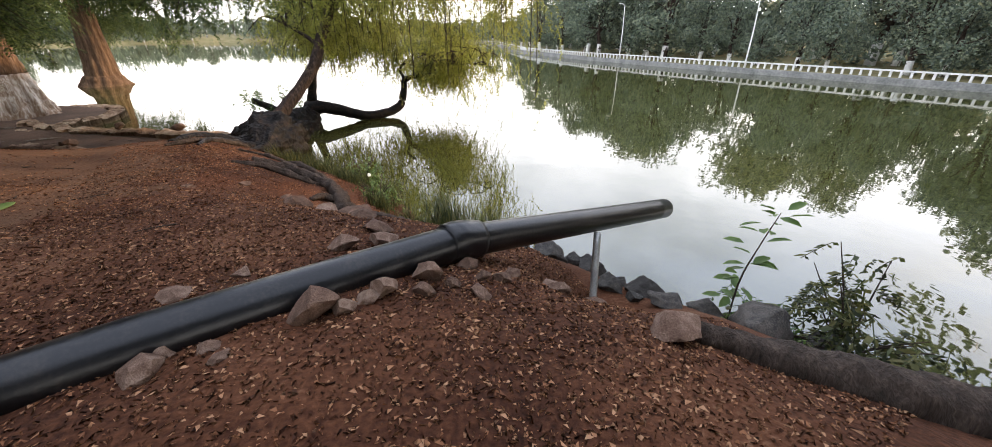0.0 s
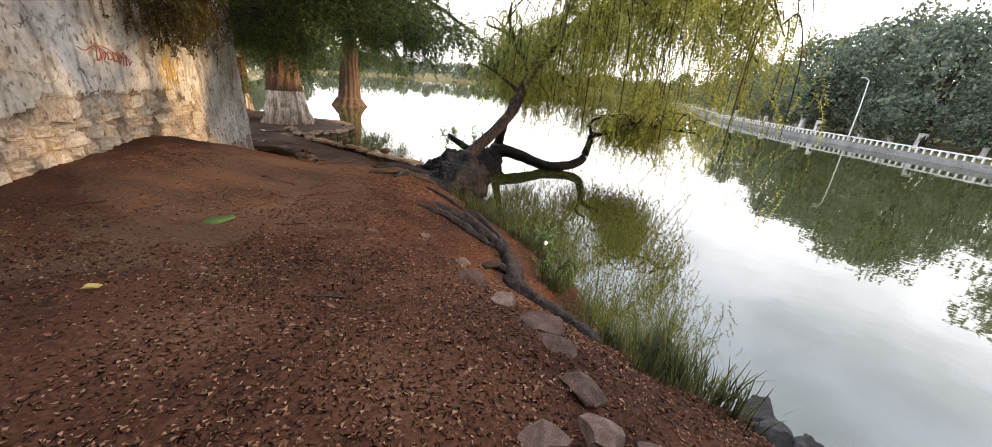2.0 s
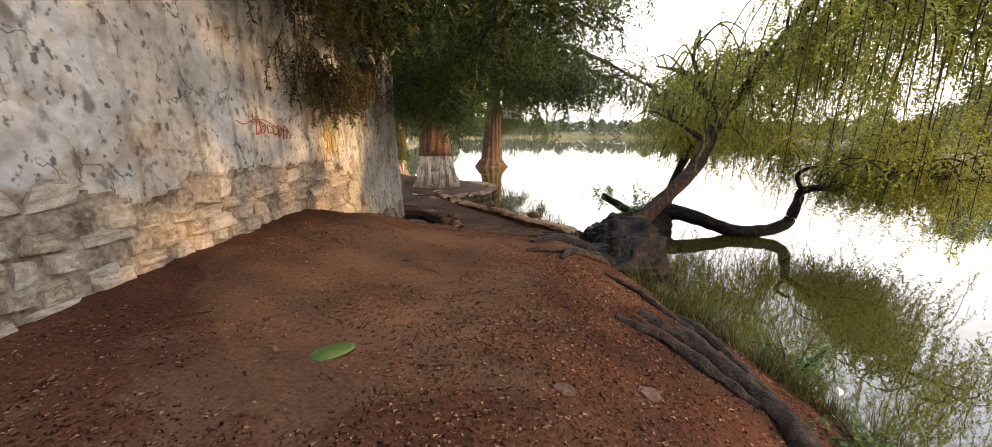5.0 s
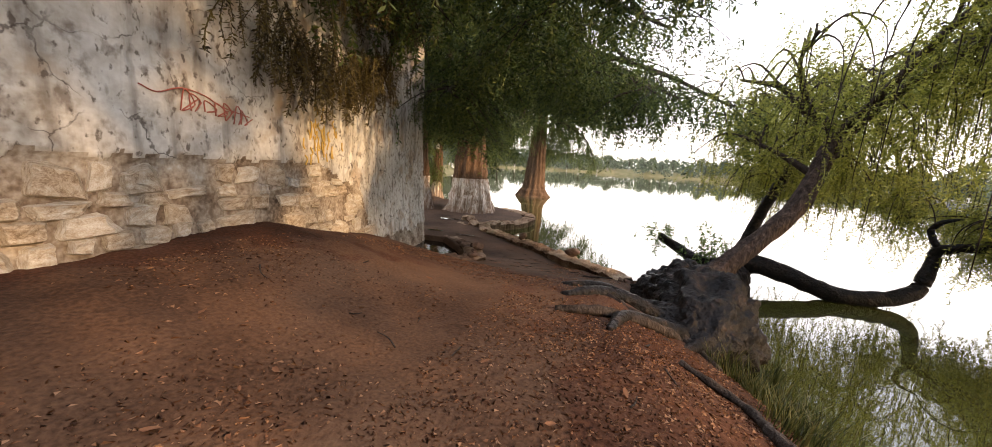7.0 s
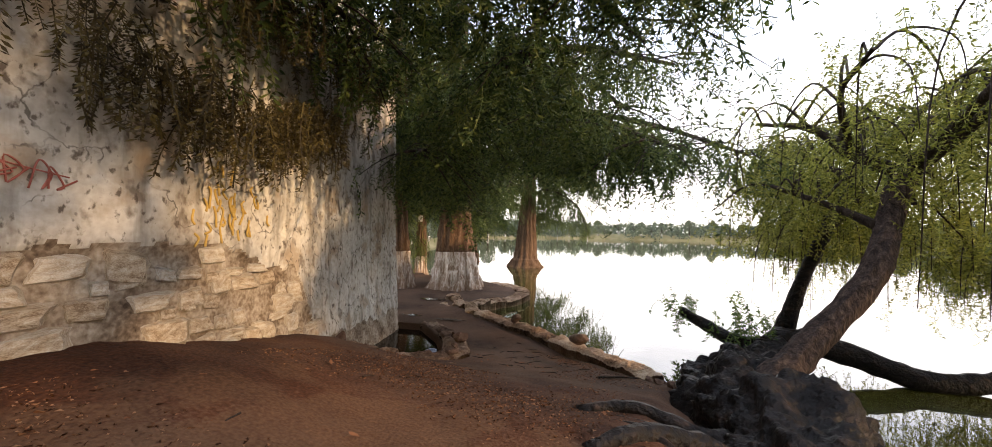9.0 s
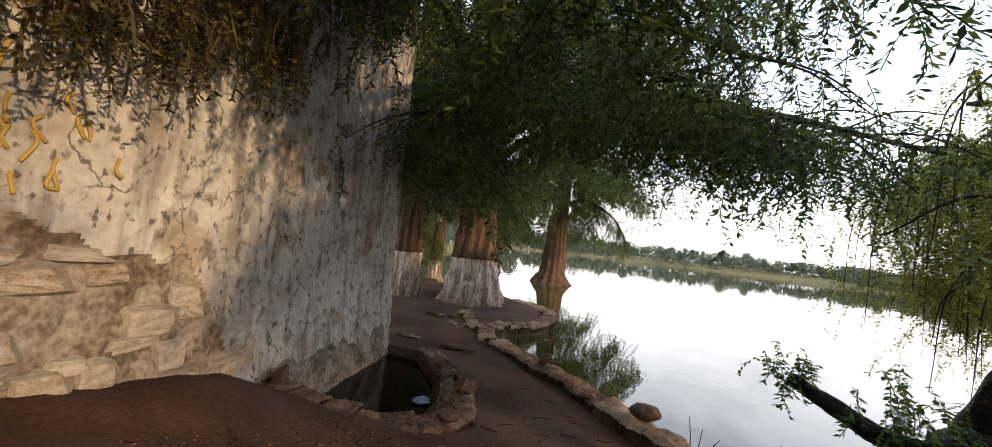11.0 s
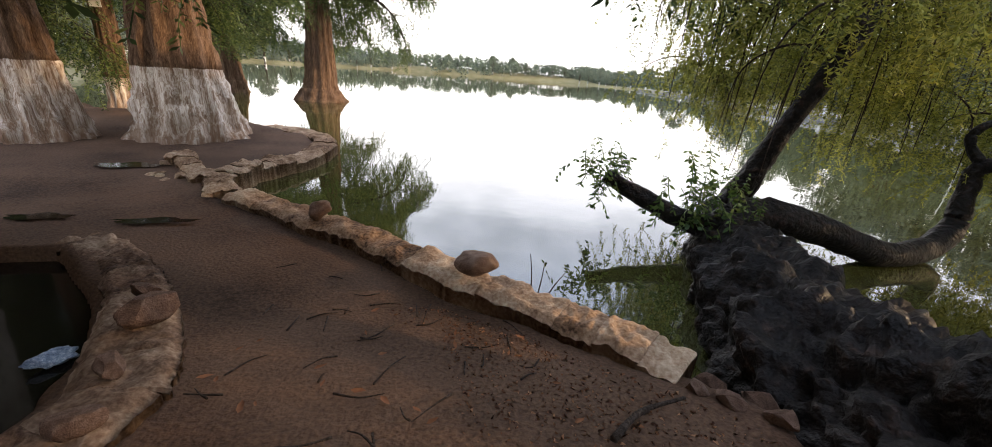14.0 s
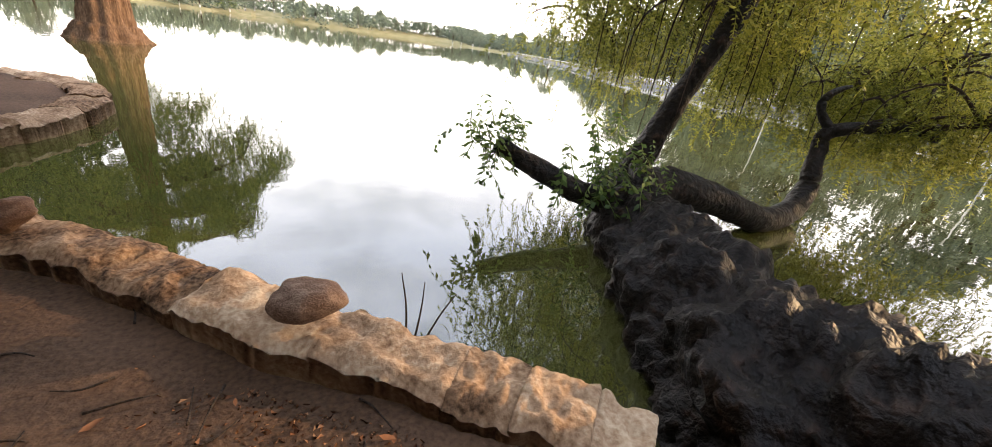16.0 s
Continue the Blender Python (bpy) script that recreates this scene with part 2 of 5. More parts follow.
M_BARK = material("grey_brown_bark", [(0.012, 0.009, 0.007), (0.04, 0.028, 0.021), (0.1, 0.072, 0.055)], 4, 0.9, 1.0, 22, 0.2, stretch=(3, 3, 0.7), bump_dist=0.05)
M_STEM = material("fissured_bark", [(0.008, 0.006, 0.005), (0.03, 0.02, 0.016), (0.075, 0.05, 0.039), (0.15, 0.108, 0.085)], 6, 0.85, 1.0, 22, 0.2, stretch=(3, 3, 0.5), bump_dist=0.07)
M_CYPRESS = material("cypress_bark", [(0.04, 0.022, 0.013), (0.13, 0.078, 0.048), (0.26, 0.17, 0.11)], 5, 0.92, 1.0, 20, 0.15, stretch=(4, 4, 0.5), bump_dist=0.06)
M_WHITEWASH = material("whitewashed_bark", [(0.09, 0.052, 0.032), (0.3, 0.21, 0.145), (0.66, 0.58, 0.49), (0.8, 0.76, 0.7)], 3, 0.92, 1.0, 14, 0.15, stretch=(4, 4, 0.3), bump_dist=0.06)
# the lime wash wears off in upright streaks towards the muddy foot
ww, wwl = M_WHITEWASH.node_tree.nodes, M_WHITEWASH.node_tree.links
w_ramp = next(k for k in ww if k.type == "VALTORGB")
w_noise = next(k for k in ww if k.type == "TEX_NOISE")
w_sep = ww.new("ShaderNodeSeparateXYZ")
wwl.new(next(k for k in ww if k.type == "TEX_COORD").outputs["Object"], w_sep.inputs[0])
w_add = ww.new("ShaderNodeMath")
w_add.operation = "MULTIPLY_ADD"
w_add.inputs[1].default_value = 1.5
wwl.new(w_noise.outputs[0], w_add.inputs[0])
wwl.new(w_sep.outputs[2], w_add.inputs[2])
w_range = ww.new("ShaderNodeMapRange")
w_range.inputs[1].default_value, w_range.inputs[2].default_value = 0.75, 1.75
wwl.new(w_add.outputs[0], w_range.inputs[0])
w_mix = ww.new("ShaderNodeMix")
w_mix.data_type = "RGBA"
w_mix.inputs[6].default_value = (0.2, 0.125, 0.08, 1)
wwl.new(w_range.outputs[0], w_mix.inputs[0])
wwl.new(w_ramp.outputs[0], w_mix.inputs[7])
wwl.new(w_mix.outputs[2], ww["Principled BSDF"].inputs["Base Color"])
M_PIRUL = leaf_material("pepper_tree_leaves", [(0.1, 0.115, 0.016), (0.27, 0.285, 0.042), (0.45, 0.43, 0.08)])
M_FEATHER = leaf_material("cypress_needles", [(0.028, 0.046, 0.012), (0.066, 0.105, 0.024), (0.17, 0.2, 0.05)])
M_DRY = leaf_material("dry_creeper", [(0.03, 0.022, 0.009), (0.075, 0.055, 0.02), (0.15, 0.12, 0.04)])
# distance haze is mixed into this leaf colour: paler and greyer green
M_HAZELEAF = leaf_material("haze_tinted_leaves", [(0.06, 0.08, 0.06), (0.13, 0.165, 0.115), (0.22, 0.25, 0.165)])
M_GRASS = leaf_material("bank_grass", [(0.02, 0.028, 0.009), (0.055, 0.07, 0.018), (0.15, 0.14, 0.05)])
M_SHRUB = leaf_material("shrub_leaves", [(0.04, 0.08, 0.02), (0.08, 0.14, 0.03), (0.16, 0.22, 0.06)])
M_LITTER = material("litter_chips", [(0.04, 0.015, 0.0075), (0.14, 0.058, 0.028), (0.21, 0.092, 0.044), (0.31, 0.165, 0.09)], 3, 0.9, 0.0, 20, 0.15, island_vary=0.6)
M_WHITE = material("white_render", [(0.55, 0.54, 0.5), (0.75, 0.74, 0.7)], 2, 0.85, 0.2, 20, 0.2)
M_RED = material("red_spray_paint", [(0.28, 0.07, 0.05), (0.36, 0.13, 0.1)], 12, 0.8, 0, 60, 0.2)
M_YELLOW = material("yellow_spray_paint", [(0.4, 0.26, 0.07), (0.5, 0.34, 0.1)], 12, 0.8, 0, 60, 0.2)
M_FARSOIL = material("far_bank_soil", [(0.1, 0.09, 0.04), (0.17, 0.15, 0.07), (0.26, 0.22, 0.13)], 0.4, 0.95, 0.2, 6, 0.1)

M_WATER = bpy.data.materials.new("lake_water")
M_WATER.use_nodes = True
n, l = M_WATER.node_tree.nodes, M_WATER.node_tree.links
b = n["Principled BSDF"]
b.inputs["Base Color"].default_value = (0.05, 0.052, 0.014, 1)
b.inputs["Roughness"].default_value, b.inputs["IOR"].default_value = 0.02, 1.9
tc = n.new("ShaderNodeTexCoord")
nz = n.new("ShaderNodeTexNoise")
nz.inputs["Scale"].default_value, nz.inputs["Detail"].default_value = 1.3, 3
l.new(tc.outputs["Object"], nz.inputs["Vector"])
bp = n.new("ShaderNodeBump")
bp.inputs["Strength"].default_value, bp.inputs["Distance"].default_value = 0.12, 0.03
l.new(nz.outputs[0], bp.inputs["Height"])
l.new(bp.outputs[0], b.inputs["Normal"])


# ---- mesh helpers ----
def mesh_from(name, verts, faces, mat, smooth=True):
    me = bpy.data.meshes.new(name)
    me.from_pydata([tuple(v) for v in verts], [], [tuple(f) for f in faces])
    me.materials.append(mat)
    if smooth:
        me.polygons.foreach_set("use_smooth", [True] * len(me.polygons))
    me.update()
    return me


def part(name, me, parent, label=""):
    ob = new(name, me)
    ob.parent = parent
    if label:
        ob["label"] = label
    return ob


def thing(name, at, label, category, group="", kind=""):
    e = new(name)
    e.location = at
    return tagged(e, label, category, group, kind)


def spline(pts, k=6):
    """Catmull-Rom through points with radii: rows of (x, y, z, r)."""
    p = np.array(pts, float)
    p = np.vstack([2 * p[0] - p[1], p, 2 * p[-1] - p[-2]])
    out = []
    for i in range(1, len(p) - 2):
        for s in np.linspace(0, 1, k, endpoint=False):
            a, b_, c, d = p[i - 1], p[i], p[i + 1], p[i + 2]
            out.append(0.5 * (2 * b_ + (c - a) * s + (2 * a - 5 * b_ + 4 * c - d) * s * s + (3 * b_ - a - 3 * c + d) * s ** 3))
    out.append(p[-2])
    return np.array(out)


def tube(pts, sides=10, k=6, rough=0.0, freq=3.0, ridges=0, ridge=0.0, cap=True):
    """Verts and faces of a limb with uneven skin."""
    s = spline(pts, k)
    vs, fs = [], []
    up = Vector((0.13, 0.31, 0.94))
    for i, q in enumerate(s):
        d = Vector(s[min(i + 1, len(s) - 1)][:3] - s[max(i - 1, 0)][:3]).normalized()
        u = d.cross(up if abs(d.dot(up)) < 0.95 else Vector((1, 0, 0))).normalized()
        w = d.cross(u)
        c, r = Vector(q[:3]), max(0.003, q[3])
        for j in range(sides):
            a = 2 * math.pi * j / sides
            v = u * math.cos(a) + w * math.sin(a)
            rr = r
            if rough:
                rr *= 1 + rough * (noise.noise((c + v * r) * freq) + 0.5 * noise.noise((c + v * r) * freq * 2.7) + 0.28 * noise.noise((c + v * r) * freq * 6.5) + (0.16 * noise.noise((c + v * r) * freq * 15) if sides > 100 else 0))
            if ridges:
                rr *= 1 + ridge * math.sin(a * ridges + 1.5 * noise.noise(c * 0.8))
            vs.append(c + v * rr)
    for i in range(len(s) - 1):
        for j in range(sides):
            k2 = (j + 1) % sides
            fs.append((i * sides + j, i * sides + k2, (i + 1) * sides + k2, (i + 1) * sides + j))
    if cap:
        fs.append(tuple(range(sides - 1, -1, -1)))
        fs.append(tuple((len(s) - 1) * sides + j for j in range(sides)))
    return vs, fs


def tubes(name, limbs, mat, **kw):
    vs, fs = [], []
    for p in limbs:
        v, f = tube(p, **kw)
        o = len(vs)
        vs += v
        fs += [tuple(i + o for i in q) for q in f]
    return mesh_from(name, vs, fs, mat)


def rock_mesh(name, seed, mat, squash=(1, 1, 0.6), sub=3, rough=0.45, facet=0.5):
    """An angular stone about one unit across."""
    bm = bmesh.new()
    bmesh.ops.create_icosphere(bm, subdivisions=sub, radius=0.5)
    rs = np.random.RandomState(seed)
    cuts = [(Vector(rs.normal(size=3)).normalized(), rs.uniform(0.2, 0.36)) for _ in range(12)]
    off = Vector(rs.uniform(-50, 50, 3))
    for v in bm.verts:
        for nrm, d in cuts:
            e = v.co.dot(nrm) - d
            if e > 0:
                v.co -= nrm * e * (0.5 + facet)
        v.co *= 1 + rough * 0.22 * noise.noise(v.co * 3 + off) + rough * 0.18 * noise.noise(v.co * 9 + off)
        v.co = Vector((v.co.x * squash[0], v.co.y * squash[1], v.co.z * squash[2]))
    me = bpy.data.meshes.new(name)
    bm.to_mesh(me)
    bm.free()
    me.materials.append(mat)
    me.polygons.foreach_set("use_smooth", [sub > 3] * len(me.polygons))
    return me


def strand(seed, length=1.0, leaf=0.045, pairs=26, droop=0.12, wide=0.01):
    """One hanging spray with paired leaflets, from the origin downwards: array of quads (n, 4, 3)."""
    rs = np.random.RandomState(seed)
    a, q = rs.uniform(0, 6.28), []
    sway = np.array([math.cos(a), math.sin(a)]) * droop
    def at(s):
        return np.array([sway[0] * math.sin(s * 2.2), sway[1] * math.sin(s * 2.2), -length * s])
    for i in range(4):
        p0, p1 = at(i / 4), at((i + 1) / 4)
        e = np.array([0.004, 0.003, 0])
        q.append([p0 - e, p0 + e, p1 + e, p1 - e])
    for i in range(pairs):
        s = (i + rs.uniform(0.2, 0.8)) / pairs
        c = at(s)
        for side in (-1, 1):
            b_ = a + 1.57 * side + rs.normal() * 0.7
            d = np.array([math.cos(b_), math.sin(b_), -rs.uniform(0.2, 1.0)])
            d = d / np.linalg.norm(d) * leaf * rs.uniform(0.7, 1.3)
            w = np.cross(d, rs.normal(size=3))
            w = w / (np.linalg.norm(w) + 1e-6) * wide * rs.uniform(0.7, 1.3)
            q.append([c, c + d * 0.5 + w, c + d, c + d * 0.5 - w])
    return np.array(q)


def foliage(name, anchors, mat, seed, templates, scale=(0.6, 1.4), lean=0.25):
    """Sprays joined into one mesh. anchors: (n, 3)."""
    rs = np.random.RandomState(seed)
    out = []
    for p in anchors:
        t = templates[rs.randint(len(templates))]
        a, s = rs.uniform(0, 6.28), rs.uniform(*scale)
        c, sn = math.cos(a), math.sin(a)
        r = np.array([[c, -sn, 0], [sn, c, 0], [0, 0, 1]])
        tilt = rs.normal(size=2) * lean
        r = np.array([[1, 0, tilt[0]], [0, 1, tilt[1]], [0, 0, 1]]) @ r
        out.append(t.reshape(-1, 3) @ r.T * s + p)
    v = np.concatenate(out).astype(np.float32)
    nq = len(v) // 4
    me = bpy.data.meshes.new(name)
    me.vertices.add(len(v))
    me.vertices.foreach_set("co", v.ravel())
    me.loops.add(nq * 4)
    me.loops.foreach_set("vertex_index", np.arange(nq * 4, dtype=np.int32))
    me.polygons.add(nq)
    me.polygons.foreach_set("loop_start", np.arange(0, nq * 4, 4, dtype=np.int32))
    me.materials.append(mat)
    me.update(calc_edges=True)
    return me


def along(limb, count, seed, spread=0.4, start=0.2):
    """Random anchors round a limb, from its start fraction to its tip."""
    s = spline(limb, 8)[:, :3]
    rs = np.random.RandomState(seed)
    f = rs.uniform(start, 1, count) * (len(s) - 1)
    i = np.minimum(f.astype(int), len(s) - 2)
    p = s[i] + (s[i + 1] - s[i]) * (f - i)[:, None]
    return p + rs.normal(size=(count, 3)) * np.array([1, 1, 0.45]) * spread


# ---- the lie of the land ----
def smooth(a, b_, x):
    t = np.clip((x - a) / (b_ - a), 0, 1)
    return t * t * (3 - 2 * t)


BASE_Y = [-30, -2, 0, 2, 4, 5.5, 7, 8.5, 10, 11, 12, 13, 16, 20, 30, 60]
BASE_Z = [1.8, 1.75, 1.7, 1.52, 1.33, 1.27, 1.16, 1.0, 0.7, 0.45, 0.27, 0.14, 0.17, 0.2, 0.5, 0.8]
SHORE_Y = [-80, -7, -4.35, -4.0, -1.1, 0.3, 0.9, 1.9, 2.6, 4.1, 4.9, 6.1, 7.0, 8.3, 9.3, 10.3, 11.4, 11.9, 12.5, 13.5, 14.8, 16.0, 16.6, 17.4, 18.6, 20.0, 20.9, 22.6, 23.6, 27, 40, 120, 150, 185, 230, 800]
SHORE_X = [60, 40, 26, 6.3, 5.3, 4.92, 4.65, 4.4, 3.75, 3.12, 3.25, 3.15, 2.65, 2.2, 1.75, 1.55, 1.25, 0.85, 0.3, -0.72, -1.86, -3.45, -3.6, -3.35, -2.75, -2.75, -3.0, -5.0, -8, -13, -17, -36, -20, 5, 200, 700]
FAR_Y = [-80, 0, 20, 35, 52, 88, 138, 190, 260, 800]
FAR_X = [60, 35.2, 35.8, 37, 41, 60, 76, 78, 79, 80]
WALL_Y = [-6, 0, 2.5, 4.7, 6, 7, 8, 9, 10, 11, 12, 13, 14, 14.4, 14.7, 14.85]
WALL_X = [-3.0, -3.15, -3.25, -3.42, -3.54, -3.64, -3.77, -3.97, -4.2, -4.42, -4.62, -4.78, -4.92, -5.02, -5.3, -5.8]


def wall_x(y):
    return np.interp(y, WALL_Y, WALL_X)


def land(x, y):
    """Ground height."""
    x, y = np.asarray(x, float), np.asarray(y, float)
    base = np.interp(y, BASE_Y, BASE_Z)
    near_wall = smooth(2.6, 0.2, x - wall_x(y))
    heap = np.interp(y, [1, 3, 4.5, 7, 7.6, 8.3, 9.4, 10.6, 11.2, 11.6], [0, 0.05, 0.2, 0.42, 0.46, 0.35, 0.3, 0.28, 0.1, 0])
    base = base + heap * near_wall
    d = np.interp(y, SHORE_Y, SHORE_X) - x
    wid = np.interp(y, [0, 3, 6, 8.5, 10.5, 11.5, 16, 17, 23, 30], [3.7, 3.2, 2.6, 1.8, 1.0, 0.3, 0.25, 0.4, 0.5, 3])
    rise = np.clip(d / wid, -1, 1)
    h = np.where(d > 0, base * (1 - (1 - np.clip(rise, 0, 1)) ** np.interp(y, [2.6, 4.0], [1.6, 1.25])), np.maximum(-1.2, d * 0.9))
    far = x - np.interp(y, FAR_Y, FAR_X)
    hf = np.minimum(0.42, far * 3) + np.clip(far - 6, 0, 60) * 0.03
    h = np.where(far > -0.4, np.maximum(hf, -1.2), h)
    hill = np.clip(y - 190, 0, 500) * 0.04
    h = np.where((d > 0) & (y > 60), 0.4 + np.clip(d - 3, 0, 60) * 0.03 + np.minimum(hill, 6) * 0.3, h)
    px = x - np.interp(y, [11.4, 12.0, 12.6, 13.4, 14.3], [-3.1, -2.88, -3.0, -3.42, -4.2])
    pit = smooth(0.0, -0.12, px) * smooth(-0.5, -0.3, x - wall_x(y)) * smooth(11.42, 11.54, y) * smooth(14.35, 14.25, y)
    h = h * (1 - pit) + (-0.35) * pit
    h = h - 0.48 * np.exp(-((x - 3.3) / 0.62) ** 2 - ((y - 0.42) / 0.5) ** 2) * (d > 0)   # washed-out hollow under the pipe's outlet
    return h


def ground_at(x, y):
    return float(land(x, y))


gx = np.concatenate([[-700, -400, -200, -120, -80, -55, -40, -30, -24, -19, -15, -12, -10, -8.5, -7.2, -6.4], np.arange(-5.8, 5.6, 0.07), [6, 7, 8.5, 10, 13, 17, 22, 28, 32, 34, 34.8, 35.1, 35.4, 35.8, 36.2, 36.7, 37.3, 38, 40, 43, 47, 52, 60, 68, 74, 78, 84, 95, 120, 180, 300, 700]])
gy = np.concatenate([[-700, -300, -120, -60, -30, -16, -10, -7, -5.4], np.arange(-4.4, 17.0, 0.07), np.arange(17.0, 25, 0.25), [26, 28, 31, 35, 40, 46, 52, 60, 70, 80, 90, 100, 112, 125, 138, 150, 165, 180, 195, 215, 240, 300, 420, 800]])
X, Y = np.meshgrid(gx, gy)
Z = land(X, Y)
rough = np.zeros_like(Z)
mask = (np.abs(X) < 6) & (Y > -5) & (Y < 18) & (Z > -0.3)
for i, j in zip(*np.nonzero(mask)):
    p = Vector((X[i, j], Y[i, j], 0))
    rough[i, j] = 0.035 * noise.noise(p * 0.9) + 0.018 * noise.noise(p * 3.1) + 0.011 * noise.noise(p * 8.3)
Z = Z + rough * np.clip(Z * 4, 0.2, 1)
nx, ny = len(gx), len(gy)
idx = np.arange(nx * ny).reshape(ny, nx)
quads = np.stack([idx[:-1, :-1], idx[:-1, 1:], idx[1:, 1:], idx[1:, :-1]], -1).reshape(-1, 4)
ground = new("ground", mesh_from("ground", np.stack([X, Y, Z], -1).reshape(-1, 3), quads.tolist(), M_SOIL))
tagged(ground, "bare reddish-brown trodden earth sloping down to the lake", "ground", kind="structure")
ground.data.materials.append(M_FARSOIL)
cy, cx = quads[:, 0] // nx, quads[:, 0] % nx
far_face = (gx[cx] > 20) | (gy[cy] > 25) | (gx[cx] < -14)
ground.data.polygons.foreach_set("material_index", far_face.astype(np.int32))

lake = new("water", mesh_from("water", [(-700, -700, 0), (700, -700, 0), (700, 800, 0), (-700, 800, 0)], [(0, 1, 2, 3)], M_WATER))
tagged(lake, "still green lake water mirroring trees and bright cloud", "water", kind="structure")


# ---- old wall ----
def bare(y, z):
    """How far the plaster has come off the rubble, 0 to 1."""
    top = np.interp(y, [0, 3, 6, 8.4, 9.4, 10.1, 10.5, 10.8], [2.15, 2.3, 2.33, 2.25, 2.1, 1.9, 1.3, 0.6]) + 0.3 * noise.noise(Vector((y * 1.1, 3, 0))) + 0.12 * noise.noise(Vector((y * 5, 8, 0)))
    return min(1.0, max(0.0, (top - z) / 0.05))


def build_wall():
    ys = np.concatenate([np.arange(-6, 2, 0.12), np.arange(2, 4, 0.05), np.arange(4, 13.8, 0.032), np.linspace(13.8, 14.85, 34)])
    zs = np.concatenate([np.arange(-0.4, 4.6, 0.036), np.arange(4.6, 7.0, 0.12)])
    vs, fs = [], []
    for y in ys:
        wx = float(wall_x(y))
        for z in zs:
            flare = 0.16 * math.exp(-max(0.0, z - 0.3) * 1.3)
            p = Vector((0, y, z))
            r = 0.03 * noise.noise(p * 1.1) + 0.016 * noise.noise(p * 4) + 0.008 * noise.noise(p * 13)
            if noise.noise(p * 2.3 + Vector((7, 0, 0))) > 0.36:
                r -= 0.02
            if noise.noise(Vector((2, y * 8.5, z * 5.5))) > 0.33:
                r -= 0.014
            r -= 0.04 * bare(y, z) if z < 2.8 else 0.0
            vs.append((wx + flare + r - 0.02 * (z - 1), y, z))
    nz = len(zs)
    for i in range(len(ys) - 1):
        for j in range(nz - 1):
            a = i * nz + j
            fs.append((a, a + nz, a + nz + 1, a + 1))
    front = len(vs)
    for y in ys:
        vs += [(float(wall_x(y)) - 1.1, min(y, 14.5), zs[0]), (float(wall_x(y)) - 1.1, min(y, 14.5), zs[-1])]
    for i in range(len(ys) - 1):
        a = front + 2 * i
        fs.append((a, a + 1, a + 3, a + 2))
        fs.append((i * nz + nz - 1, (i + 1) * nz + nz - 1, a + 3, a + 1))
    fs.append(tuple([front, front + 1] + [nz - 1 - j for j in range(nz)]))
    e = len(ys) - 1
    fs.append(tuple([e * nz + j for j in range(nz)] + [front + 2 * e + 1, front + 2 * e]))
    me = mesh_from("wall_west", vs, fs, M_PLASTER)
    me.materials.append(M_MORTAR)
    kinds = np.zeros(len(me.polygons), np.int32)
    for i in range(len(ys) - 1):
        for j in range(nz - 1):
            if zs[j] < 2.7 and bare(ys[i], zs[j]) > 0.5:
                kinds[i * (nz - 1) + j] = 1
    me.polygons.foreach_set("material_index", kinds)
    ob = new("wall_west", me)
    return tagged(ob, "weathered whitish plaster wall with exposed rubble at its foot", "wall", kind="structure")


wall = build_wall()


# ---- leaf sprays ----
SPRAY_PIRUL = [strand(10 + i, 0.9, 0.085, 17, 0.24, 0.014) for i in range(5)]
SPRAY_CYPRESS = [strand(30 + i, 0.7, 0.09, 15, 0.16, 0.013) for i in range(5)]
SPRAY_SHRUB = [strand(50 + i, 0.3, 0.07, 7, 0.1, 0.016) for i in range(4)]


def clump(seed, r=1.0, count=60, leaf=0.2):
    """A loose ball of leaf quads, for trees across the lake."""
    rs = np.random.RandomState(seed)
    q = []
    for _ in range(count):
        c = rs.normal(size=3)
        c = c / np.linalg.norm(c) * r * rs.uniform(0.45, 1.05)
        u, w = rs.normal(size=3), rs.normal(size=3)
        u = u / np.linalg.norm(u) * leaf * rs.uniform(0.6, 1.3)
        w = np.cross(u, w)
        w = w / (np.linalg.norm(w) + 1e-6) * leaf * 0.5
        q.append([c - u, c + w, c + u, c - w])
    return np.array(q)


